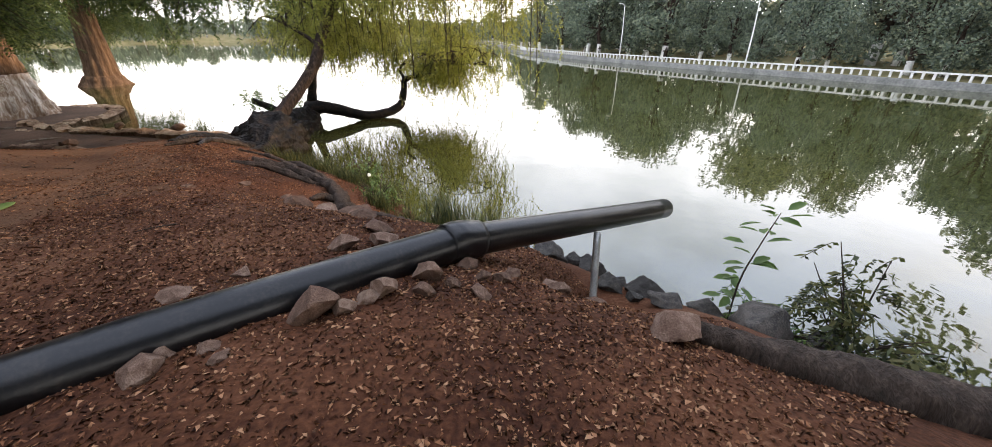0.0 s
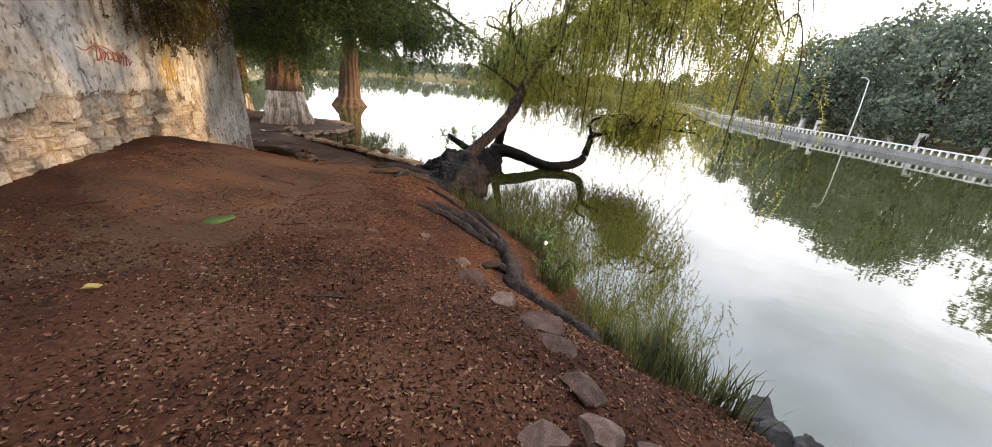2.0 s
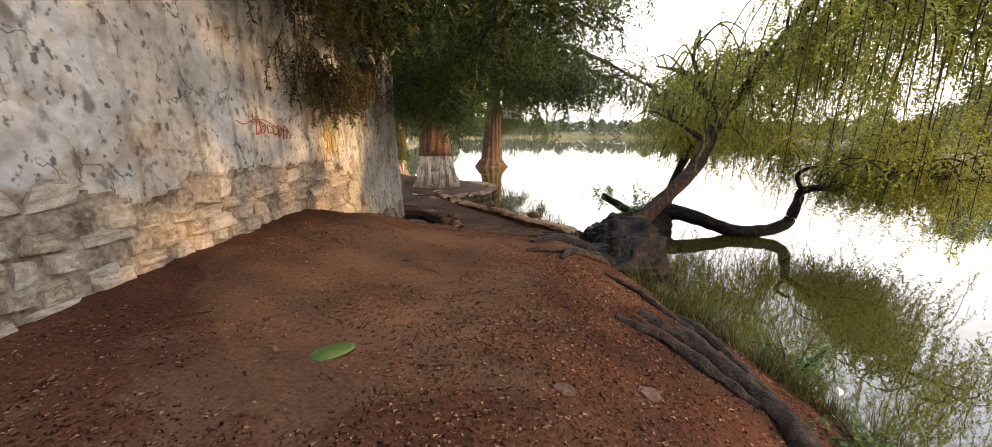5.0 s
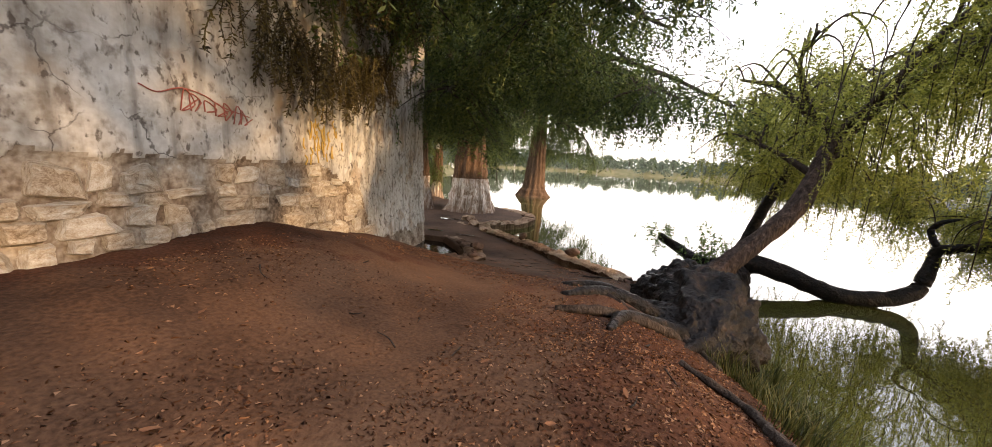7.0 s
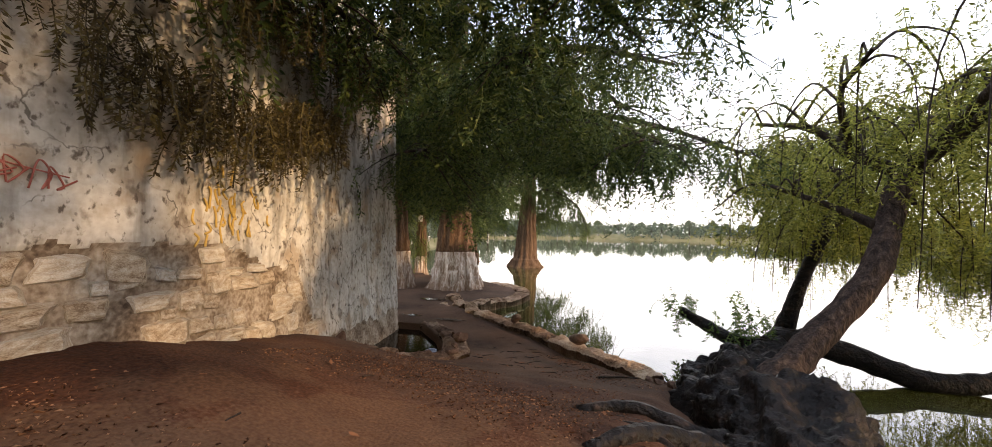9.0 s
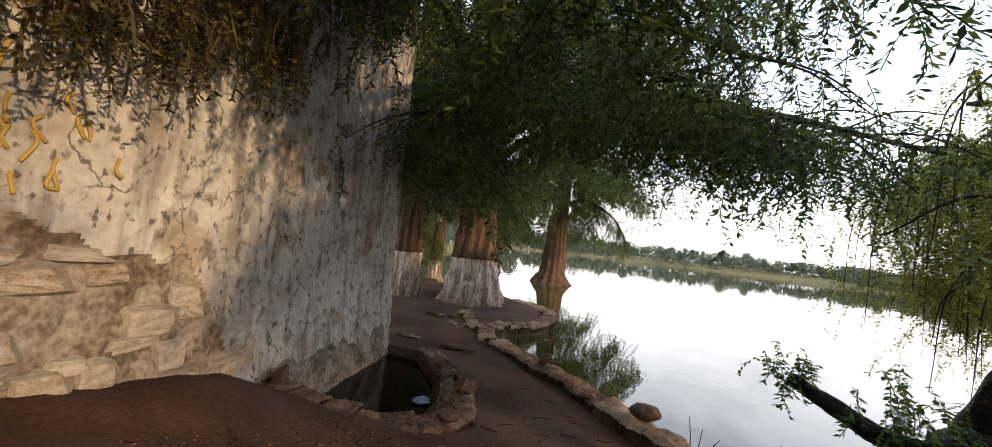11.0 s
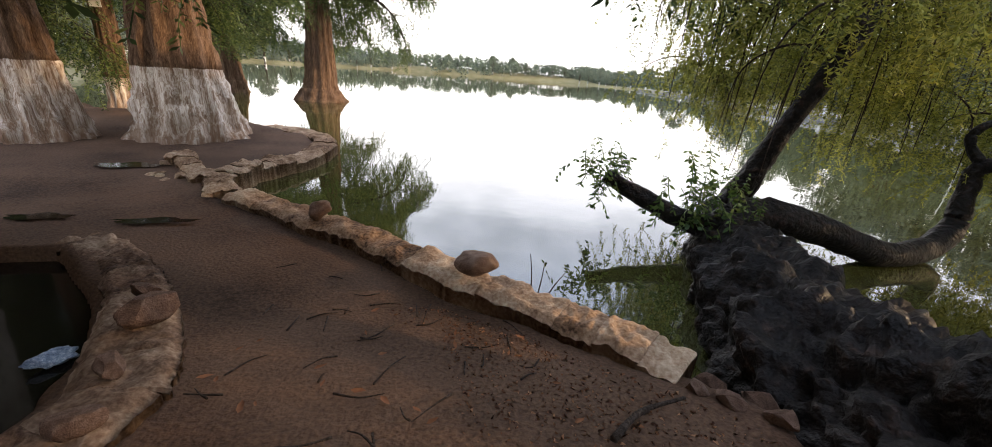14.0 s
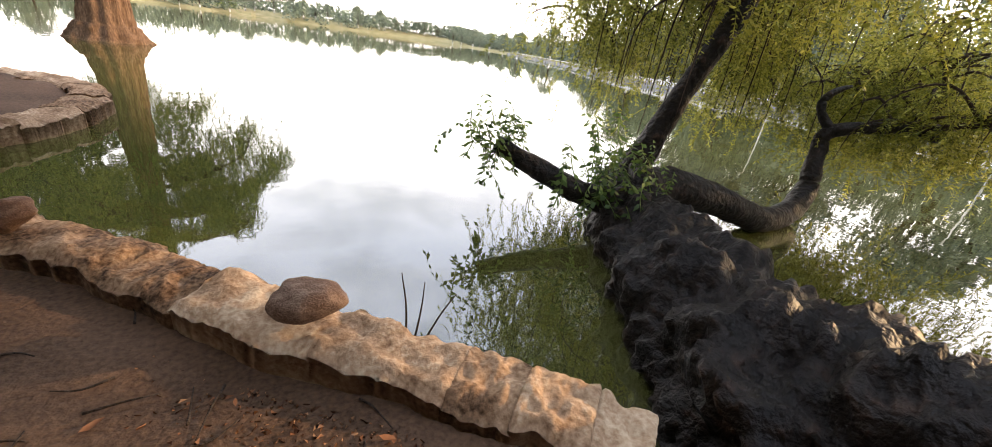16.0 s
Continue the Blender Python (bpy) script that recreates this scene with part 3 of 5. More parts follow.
# ---- leaning pepper tree on the bank ----
def build_pepper_tree():
    t = thing("pepper_tree", (1.5, 9.6, 0.6), "old leaning pepper tree with dark burled trunk and hanging foliage", "tree")
    t.location = (0, 0, 0)
    burl = tubes("trunk", [[(1.2, 8.3, 0.4, 0.14), (1.38, 8.8, 0.5, 0.5), (1.6, 9.6, 0.38, 0.7), (1.62, 10.8, 0.12, 0.82), (2.0, 12.0, -0.08, 0.78), (2.68, 13.28, -0.04, 0.6), (3.2, 14.3, 0.2, 0.38), (3.45, 14.8, 0.35, 0.24)]],
                 M_BURL, sides=120, k=40, rough=0.28, freq=2.3, ridges=9, ridge=0.04)
    part("trunk", burl, t, "blackened knotty burled trunk")
    stems = [
        [(1.6, 10.25, 0.35, 0.48), (1.88, 10.7, 0.82, 0.22), (2.26, 11.0, 1.12, 0.165), (3.22, 11.48, 2.09, 0.145), (3.95, 12.15, 3.35, 0.135), (5.1, 12.2, 4.5, 0.11), (6.6, 11.8, 5.5, 0.08), (8.2, 11.2, 5.7, 0.04)],
        [(3.4, 14.6, 0.4, 0.2), (3.62, 14.3, 1.57, 0.12), (3.95, 14.1, 2.6, 0.11), (4.8, 14.1, 4.2, 0.08), (6.2, 14.3, 5.4, 0.04)],
        [(3.2, 14.3, 0.45, 0.28), (3.9, 13.95, 0.5, 0.2), (5.2, 13.6, 0.14, 0.17), (6.4, 13.75, 0.34, 0.15), (6.75, 13.95, 0.96, 0.12), (6.87, 13.91, 1.31, 0.1), (7.5, 13.28, 1.5, 0.075), (7.87, 13.05, 1.41, 0.055), (8.6, 12.8, 1.5, 0.03)],
        [(2.95, 14.0, 0.35, 0.2), (2.45, 14.3, 0.42, 0.14), (2.0, 14.7, 0.62, 0.12), (1.65, 14.98, 0.8, 0.1)],
    ]
    part("limb", tubes("limb", [stems[0]], M_STEM, sides=44, k=14, rough=0.16, freq=3.5, ridges=8, ridge=0.05), t, "rising stem with fissured brown bark")
    for s in stems[1:]:
        part("limb", tubes("limb", [s], M_BURL, sides=18, k=10, rough=0.22, freq=4), t)
    arms = [
        [(3.95, 12.15, 3.35, 0.11), (3.55, 12.6, 3.75, 0.09), (3.2, 13.0, 4.25, 0.06), (2.6, 13.6, 4.5, 0.03)],
        [(3.5, 11.8, 2.6, 0.07), (3.1, 12.3, 2.95, 0.05), (2.6, 12.9, 3.3, 0.03)],
        [(3.95, 12.15, 3.35, 0.09), (4.7, 11.2, 4.4, 0.07), (5.6, 10.2, 4.8, 0.05), (6.3, 9.3, 4.2, 0.02)],
        [(5.1, 12.2, 4.5, 0.08), (6.4, 11.0, 5.2, 0.06), (7.8, 9.9, 5.0, 0.04), (8.8, 9.2, 3.8, 0.02)],
        [(7.5, 13.28, 1.5, 0.05), (7.4, 12.2, 1.8, 0.045), (7.3, 11.0, 2.0, 0.035), (8.2, 10.0, 2.0, 0.015)],
        [(4.8, 14.1, 4.2, 0.07), (6.6, 14.9, 5.0, 0.05), (8.2, 15.4, 4.6, 0.035), (9.6, 15.6, 3.6, 0.015)],
        [(4.8, 14.1, 4.2, 0.07), (5.2, 15.6, 4.9, 0.05), (5.4, 17.0, 4.5, 0.035), (5.6, 18.2, 3.6, 0.015)],
        [(4.4, 14.1, 3.5, 0.06), (4.0, 15.2, 4.2, 0.045), (3.7, 16.2, 4.2, 0.03), (3.6, 17.2, 3.4, 0.015)],
        [(7.87, 13.05, 1.41, 0.045), (8.2, 13.4, 2.3, 0.04), (8.8, 13.9, 2.8, 0.03), (10.0, 14.2, 2.2, 0.015)],
        [(6.6, 11.8, 5.5, 0.06), (8.0, 12.4, 5.8, 0.05), (9.3, 12.6, 4.9, 0.03), (10.1, 12.6, 3.6, 0.015)],
        [(6.2, 14.3, 5.4, 0.05), (7.2, 16.0, 5.4, 0.04), (7.6, 17.4, 4.4, 0.03), (7.8, 18.2, 3.2, 0.015)],
        [(3.55, 12.6, 3.75, 0.06), (3.0, 11.8, 4.4, 0.04), (2.8, 10.8, 4.6, 0.02)],
        [(5.1, 12.2, 4.5, 0.07), (5.4, 10.6, 5.6, 0.05), (5.6, 9.0, 5.6, 0.035), (5.8, 7.8, 4.6, 0.015)],
        [(6.6, 11.8, 5.5, 0.06), (7.2, 10.0, 6.2, 0.05), (7.4, 8.4, 5.6, 0.03), (7.6, 7.4, 4.2, 0.015)],
        [(3.95, 12.15, 3.35, 0.07), (4.2, 10.6, 4.6, 0.05), (4.2, 9.2, 5.0, 0.03), (4.3, 8.2, 4.4, 0.015)],
        [(4.8, 14.1, 4.2, 0.06), (4.4, 15.4, 3.4, 0.045), (4.6, 16.6, 2.8, 0.03), (4.9, 17.6, 2.0, 0.015)],
        [(4.8, 14.1, 4.2, 0.06), (5.9, 14.6, 3.6, 0.045), (6.7, 15.2, 2.6, 0.03), (7.3, 15.6, 1.6, 0.015)],
        [(4.3, 14.1, 3.2, 0.05), (5.2, 15.0, 3.0, 0.04), (5.8, 15.8, 2.2, 0.02)],
        [(7.87, 13.05, 1.41, 0.04), (8.0, 13.9, 1.9, 0.03), (8.1, 14.8, 1.6, 0.015)],
    ]
    for s in arms:
        part("limb", tubes("limb", [s], M_BARK, sides=9, k=7, rough=0.2, freq=4), t)
    stub = [(6.83, 13.92, 1.25, 0.07), (6.76, 14.18, 1.63, 0.06), (6.9, 14.12, 1.85, 0.05), (7.15, 14.05, 1.95, 0.02)]
    part("limb", tubes("limb", [stub], M_BURL, sides=9, k=6, rough=0.25, freq=7), t)
    rs = np.random.RandomState(4)
    twigs, anchors = [], []
    hubs = [(stems[0], 0.5, 34), (stems[1], 0.45, 24), (stems[2], 0.7, 14)] + [(s, 0.2, n_) for s, n_ in zip(arms, (12, 7, 30, 40, 34, 32, 38, 42, 30, 30, 32, 8, 34, 32, 30, 32, 34, 30, 30))]
    for limb, start, count in hubs:
        sp = spline(limb, 8)
        for i in range(count):
            f = rs.uniform(start, 1.0) * (len(sp) - 1)
            p = sp[int(f)]
            ang, out = rs.uniform(0, 6.28), rs.uniform(0.3, 1.25)
            d = np.array([math.cos(ang), math.sin(ang), 0])
            outer = p[0] > 7.0 or p[1] > 15.4 or p[1] < 10.2
            up, fall = rs.uniform(0.05, 0.5), (rs.uniform(0.1, 0.85) * max(0.5, p[2] - 0.5) if outer else rs.uniform(0.5, 1.9))
            tw = [(*p[:3], min(p[3] * 0.6, 0.035)), (*(p[:3] + d * out * 0.5 + [0, 0, up]), 0.018), (*(p[:3] + d * out + [0, 0, up - fall * 0.3]), 0.01), (*(p[:3] + d * out * 1.12 + [0, 0, up - fall]), 0.004)]
            if tw[-1][2] < 0.4 or (not outer and tw[-1][0] < 6.0 and tw[-1][1] < 13.8 and tw[-1][2] < 2.4):
                tw = tw[:3]
            twigs.append(tw)
            anchors.append(along(tw, 26 if outer else 17, i * 7 + count, 0.27, 0.15))
    part("branch", tubes("branch", twigs, M_BARK, sides=5, k=4), t)["kind"] = "stuff"
    a = np.concatenate(anchors)
    keep = (a[:, 2] > 0.5) & ~((a[:, 0] < 7.0) & (a[:, 2] < 2.4) & (a[:, 1] < 14.3) & (a[:, 1] > 9.5)) & ~((a[:, 0] < 4.7) & (a[:, 2] < 2.4) & (a[:, 1] < 15.6)) & (a[:, 0] > 2.0)
    a = a[keep]
    part("crown", foliage("crown", a, M_PIRUL, 5, SPRAY_PIRUL, (0.3, 0.85), 0.38), t, "yellow-green hanging sprays of narrow leaflets")
    low = np.concatenate([np.array([[1.65, 14.95, 1.0]]) + rs.normal(size=(34, 3)) * 0.17, np.array([[2.7, 14.2, 0.85]]) + rs.normal(size=(60, 3)) * 0.26])
    part("crown", foliage("crown", low, M_SHRUB, 6, SPRAY_SHRUB, (0.7, 1.4), 0.5), t, "bright green shoots sprouting from the stub")
    roots = []
    for i in range(6):
        a0 = (1.3 + rs.uniform(-0.3, 0.2), 8.8 + rs.uniform(-0.3, 1.6), 0.6)
        L = rs.uniform(0.8, 1.9)
        an = radians(rs.uniform(150, 250))
        p = [(*a0, rs.uniform(0.06, 0.12))]
        for f in (0.4, 0.7, 1.0):
            x, y = a0[0] + math.cos(an) * L * f, a0[1] + math.sin(an) * L * f + rs.uniform(-0.15, 0.15)
            p.append((x, y, ground_at(x, y) + 0.0 - 0.04 * f, 0.06 * (1.15 - f)))
        roots.append(p)
    roots += [[(1.15, 8.9, 0.6, 0.15), (0.6, 8.75, ground_at(0.6, 8.75) + 0.05, 0.1), (0.15, 8.5, ground_at(0.15, 8.5) + 0.03, 0.075), (-0.2, 8.2, ground_at(-0.2, 8.2) - 0.01, 0.05)],
              [(1.2, 9.4, 0.55, 0.15), (0.65, 9.3, ground_at(0.65, 9.3) + 0.04, 0.1), (0.2, 9.4, ground_at(0.2, 9.4) + 0.02, 0.07), (-0.3, 9.2, ground_at(-0.3, 9.2) - 0.02, 0.05)],
              [(1.25, 8.6, 0.6, 0.12), (0.8, 8.1, ground_at(0.8, 8.1) + 0.03, 0.08), (0.45, 7.7, ground_at(0.45, 7.7) + 0.02, 0.07), (0.3, 7.2, ground_at(0.3, 7.2) - 0.02, 0.03)]]
    for r in roots:
        part("root", tubes("root", [r], M_BURL, sides=9, k=6, rough=0.3, freq=6), t)


build_pepper_tree()


# ---- bald cypresses ----
def build_cypress(x, y, r, height, white_to, lean=(0, 0), limbs=(), label="", sprays=0, seed=1, base_z=None, foot=0.75):
    z0 = base_z if base_z is not None else ground_at(x, y) - 0.1
    t = thing("cypress_tree", (0, 0, 0), label, "tree")
    def ring(z):
        f = (z - z0) / height
        return (x + lean[0] * f, y + lean[1] * f, z, r * (1 - 0.55 * f) * (1 + foot * math.exp(-(z - z0) * 1.6 / r * 0.35)))
    pts = [ring(z0 + h) for h in (0, 0.35, 0.8, 1.5)]
    if white_to > 0:
        low = [ring(z0 + h) for h in np.linspace(0, white_to, 5)]
        part("trunk_base", tubes("trunk_base", [low], M_WHITEWASH, sides=66, k=8, rough=0.1, freq=3, ridges=13, ridge=0.075), t, "whitewashed fluted trunk base")
        pts = [ring(z0 + white_to - 0.01 + h) for h in (0, 0.8, 2)]
    top = [ring(z0 + height * f) for f in (0.45, 0.7, 1.0)]
    part("trunk", tubes("trunk", [pts + top], M_CYPRESS, sides=66, k=7, rough=0.1, freq=3, ridges=13, ridge=0.075), t, "fluted reddish-brown trunk")
    rs = np.random.RandomState(seed)
    twigs, anchors = [], []
    for li in limbs:
        part("limb", tubes("limb", [li], M_BARK, sides=8, k=6, rough=0.15, freq=3), t)
        sp = spline(li, 10)
        n = int(len(sp) * 1.35)
        for i in range(n):
            f = rs.uniform(0.25, 1.0) * (len(sp) - 1)
            p = sp[int(f)]
            ang, out = rs.uniform(0, 6.28), rs.uniform(0.5, 1.7)
            e = p[:3] + np.array([math.cos(ang) * out, math.sin(ang) * out, -rs.uniform(0.1, 0.9) * out])
            m = (p[:3] + e) / 2 + np.array([0, 0, 0.12 * out])
            tw = [(*p[:3], 0.022), (*m, 0.014), (*e, 0.005)]
            twigs.append(tw)
            anchors.append(along(tw, sprays, i + seed * 31, 0.16, 0.15))
    if twigs:
        part("branch", tubes("branch", twigs, M_BARK, sides=4, k=3), t)["kind"] = "stuff"
        part("crown", foliage("crown", np.concatenate(anchors), M_FEATHER, seed, SPRAY_CYPRESS, (0.6, 1.35), 0.35), t, "dark feathery drooping needle sprays")
    return t



def spread(x, y, count, seed, z=(3.4, 8.0), reach=(3.0, 7.0), heading=(0, 360), drop=(0.2, 0.45)):
    """Limbs that arch out from a trunk and droop at the tip."""
    rs = np.random.RandomState(seed)
    out = []
    for i in range(count):
        a = radians(rs.uniform(*heading))
        h, L, dr = rs.uniform(*z), rs.uniform(*reach), rs.uniform(*drop)
        c, sn = math.cos(a), math.sin(a)
        b1, b2 = rs.uniform(-0.5, 0.5, 2)
        out.append([(x, y, h, 0.03 + 0.016 * L), (x + c * L * 0.35, y + sn * L * 0.35 + b1 * 0.4, h + 0.55, 0.02 + 0.012 * L),
                    (x + c * L * 0.7 + b1, y + sn * L * 0.7, h + 0.35 - dr * L * 0.4, 0.05), (x + c * L + b1 + b2, y + sn * L + b2, h - dr * L, 0.015)])
    return out


OVERHEAD = [
    [(-5.6, 20.3, 5.2, 0.16), (-4.6, 17.5, 5.6, 0.12), (-3.6, 14.6, 5.3, 0.08), (-2.6, 12.2, 4.7, 0.03)],
    [(-5.6, 20.3, 6.0, 0.16), (-5.2, 17.0, 6.8, 0.12), (-4.0, 13.0, 6.0, 0.09), (-3.3, 8.6, 5.0, 0.03)],
    [(-5.6, 20.3, 6.4, 0.16), (-4.4, 16.0, 7.2, 0.12), (-3.4, 11.0, 6.2, 0.09), (-2.7, 6.6, 5.5, 0.03)],
    [(-5.5, 20.3, 4.8, 0.15), (-3.5, 18.3, 5.3, 0.11), (-1.5, 16.6, 5.0, 0.07), (0.4, 15.2, 4.4, 0.03)],
    [(-5.5, 20.3, 7.0, 0.16), (-3.0, 16.4, 7.4, 0.12), (-0.6, 13.6, 6.2, 0.08), (0.9, 11.8, 5.0, 0.03)],
    [(-5.5, 20.3, 6.5, 0.15), (-2.0, 18.5, 6.5, 0.11), (0.8, 16.0, 5.3, 0.07), (2.6, 13.9, 4.0, 0.03)],
    [(-5.5, 20.3, 5.5, 0.15), (-2.5, 17.5, 5.9, 0.11), (-0.3, 15.0, 5.1, 0.07), (1.0, 13.2, 4.1, 0.03)],
    [(-5.5, 20.3, 7.5, 0.15), (-3.6, 16.5, 7.0, 0.11), (-2.2, 12.8, 5.6, 0.07), (-1.0, 10.6, 4.9, 0.03)],
    [(-5.5, 20.3, 6.8, 0.14), (-3.0, 17.0, 7.0, 0.1), (-0.8, 14.4, 6.0, 0.07), (0.3, 12.6, 4.6, 0.03)],
    [(-5.5, 20.3, 6.2, 0.14), (-2.6, 17.8, 6.4, 0.1), (-0.4, 15.6, 5.4, 0.07), (1.6, 14.4, 4.2, 0.03)],
    [(-5.5, 20.3, 6.0, 0.14), (-3.2, 16.8, 6.2, 0.1), (-1.6, 14.2, 5.4, 0.07), (-0.6, 12.4, 4.3, 0.03)],
    [(-5.6, 20.3, 5.0, 0.14), (-4.9, 17.4, 5.0, 0.1), (-4.2, 14.8, 4.6, 0.06), (-3.5, 12.3, 3.9, 0.02)],
    [(-5.6, 20.3, 4.0, 0.12), (-5.0, 18.2, 4.4, 0.09), (-4.4, 16.2, 4.1, 0.05), (-4.0, 14.9, 3.7, 0.02)],
]
build_cypress(-5.6, 20.3, 0.64, 14, 1.5, (-0.3, 0.2), OVERHEAD + spread(-5.6, 20.3, 10, 41, (5.0, 9.0), (3.0, 6.5), (215, 375), (0.1, 0.28)),
              "tall bald cypress with whitewashed base beside the path", 10, 3)
build_cypress(-7.85, 19.6, 0.48, 13, 1.5, (-0.2, 0), [
    [(-7.8, 19.6, 4.6, 0.13), (-7.0, 17.6, 5.0, 0.1), (-6.2, 15.8, 4.7, 0.06), (-5.4, 14.4, 4.0, 0.02)],
    [(-7.8, 19.6, 7.0, 0.13), (-6.2, 15.0, 7.6, 0.1), (-4.6, 11.0, 6.4, 0.06), (-3.6, 7.4, 5.4, 0.03)],
] + spread(-7.85, 19.6, 7, 42, (4.6, 9.0), (2.5, 5.0)), "tall bald cypress with whitewashed base near the wall", 7, 4)
build_cypress(-5.1, 33.0, 0.56, 14, 0, (0.4, 0), spread(-5.0, 33, 15, 43, (3.6, 9.5), (3.5, 6.5)),
              "bald cypress standing in the lake water", 13, 5, base_z=-0.3, foot=1.7)
build_cypress(-10.0, 35.2, 0.55, 13, 0, (-0.2, 0), spread(-10, 35.2, 10, 44, (3.6, 9.0), (3.0, 5.5)), "bald cypress standing in the lake water", 14, 6, base_z=-0.3)
build_cypress(-9.0, 24.3, 0.28, 11, 1.2, (0, 0), spread(-9, 24.3, 8, 45, (3.2, 8.0), (2.0, 4.0)), "young bald cypress with a small white notice on its trunk", 12, 7)
# added tree, trunk hidden by the wall; its canopy shades the upper plaster
build_cypress(-6.4, 6.2, 0.5, 13, 0, (0, 0), [
    [(-6.4, 6.2, 6.6, 0.16), (-4.0, 6.0, 7.4, 0.12), (-1.6, 5.6, 6.8, 0.08), (0.8, 5.2, 5.9, 0.03)],
    [(-6.4, 6.2, 6.4, 0.16), (-4.2, 7.4, 7.4, 0.12), (-2.0, 8.4, 6.8, 0.08), (0.2, 8.8, 6.0, 0.03)],
    [(-6.4, 6.2, 6.4, 0.16), (-4.4, 8.6, 7.4, 0.12), (-3.2, 10.4, 6.6, 0.08), (-2.0, 12.0, 5.6, 0.03)],
    [(-6.4, 6.2, 7.6, 0.16), (-3.2, 8.0, 7.4, 0.1), (-0.6, 9.4, 6.4, 0.06), (1.4, 10.4, 5.4, 0.025)],
    [(-6.4, 6.2, 7.4, 0.16), (-3.6, 8.4, 7.4, 0.12), (-1.4, 9.8, 6.2, 0.08), (0.4, 10.8, 4.9, 0.03)],
], "bald cypress added behind the wall, its branches hanging over and shading it", 18, 10, base_z=1.2)
build_cypress(-12.5, 21.5, 0.4, 12, 1.4, (0, 0), spread(-12.5, 21.5, 9, 46, (2.8, 8.0), (2.5, 5.0)), "bald cypress on the bank behind the wall", 12, 9)

# ---- black pipe ----
pipe = thing("drain_pipe", (0, 0, 0), "long black plastic drain pipe lying on the bank over the lake", "pipe")
part("pipe_section", tubes("pipe_section", [[(-3.24, 0.38, 1.82, 0.135), (-0.99, 0.42, 1.68, 0.135), (0.51, 0.48, 1.69, 0.132), (2.11, 0.71, 1.59, 0.13)]], M_PIPE, sides=32, k=8, rough=0.02, freq=2), pipe)
OUT = [(2.01, 0.7, 1.6), (3.61, 0.94, 1.26), (5.22, 1.18, 0.92)]
vs, fs = tube([(*p, 0.12) for p in OUT], sides=32, k=6, rough=0.015, freq=2, cap=False)
nv = len(vs)
vi, fi = tube([(*p, 0.102) for p in OUT], sides=32, k=6, cap=False)
fs += [tuple(reversed([i + nv for i in q])) for q in fi]
fs += [(nv - 32 + j, nv - 32 + (j + 1) % 32, 2 * nv - 32 + (j + 1) % 32, 2 * nv - 32 + j) for j in range(32)]
part("pipe_section", mesh_from("pipe_section", vs + vi, fs, M_PIPE), pipe, "slimmer open outlet length of black pipe")
part("pipe_sleeve", tubes("pipe_sleeve", [[(1.95, 0.69, 1.61, 0.138), (2.07, 0.71, 1.595, 0.145), (2.23, 0.73, 1.56, 0.138)]], M_PIPE, sides=32, k=6, rough=0.07, freq=9), pipe, "tarred sleeve joining the two lengths")
prop = thing("pipe_prop", (0, 0, 0), "galvanised steel post propping up the outlet pipe", "post")
part("post", tubes("post", [[(3.34, 0.5, 0.3, 0.036), (3.54, 0.72, 0.8, 0.036), (3.66, 0.85, 1.16, 0.036)]], M_STEEL, sides=18, k=3), prop)

# ---- loose rocks ----
ROCKS = [rock_mesh("rock", 100 + i, M_ROCK, (1, 0.75, 0.62), 3) for i in range(6)]
DARK = [rock_mesh("rock", 120 + i, M_DARKROCK, (1, 0.85, 0.8), 4, 0.8) for i in range(4)]


def put_rock(x, y, s, mesh, label, group="", dz=0.12, turn=0.0, tip=0.0, name="rock", flat=1.0):
    o = new(name, mesh)
    o.matrix_world = pose(x, y, ground_at(x, y) + s * dz, tip, 0, turn) @ Matrix.Diagonal((s, s, s * flat, 1))
    return tagged(o, label, "rock", group)


for i, (x, y, s, k) in enumerate([(1.03, 0.3, 0.34, 0), (1.39, 0.34, 0.24, 1), (1.71, 0.42, 0.27, 2), (2.05, 0.54, 0.24, 3), (0.38, 0.26, 0.28, 4), (-0.17, 0.02, 0.34, 5), (2.09, 0.23, 0.2, 1), (2.48, 0.1, 0.24, 2), (2.63, 0.32, 0.28, 0), (2.28, 0.35, 0.2, 4), (2.78, 0.05, 0.22, 5)]):
    put_rock(x, y, s, ROCKS[k], "angular reddish-brown rock wedged along the pipe", "rocks along the pipe", 0.1, i * 71, 8)
put_rock(2.6, -0.62, 0.44, ROCKS[3], "large angular grey-brown rock on the bank", dz=0.16, turn=30, tip=-12)
for i, (x, y, s) in enumerate([(1.35, 1.12, 0.32), (1.65, 1.22, 0.36), (1.74, 1.53, 0.42), (1.72, 1.93, 0.44), (1.67, 2.38, 0.62), (1.56, 2.9, 0.46), (0.75, 1.02, 0.22), (0.45, 0.97, 0.3), (1.34, 3.38, 0.5), (1.27, 4.07, 0.4), (0.85, 4.42, 0.26), (0.3, 4.12, 0.2), (1.9, 1.12, 0.26)]):
    put_rock(x, y, s, ROCKS[i % 6], "flat brown stone half sunk in the bank", "stones along the bank", 0.02, i * 53, 4, flat=0.7)
rq = np.random.RandomState(17)
for i in range(16):
    y = rq.uniform(-1.2, 2.4)
    x = float(np.interp(y, SHORE_Y, SHORE_X)) - abs(rq.normal(0.25, 0.3))
    put_rock(x, y, rq.uniform(0.2, 0.42), DARK[i % 4], "dark pitted volcanic rock at the waterline", "rocks at the waterline", 0.08, i * 47)
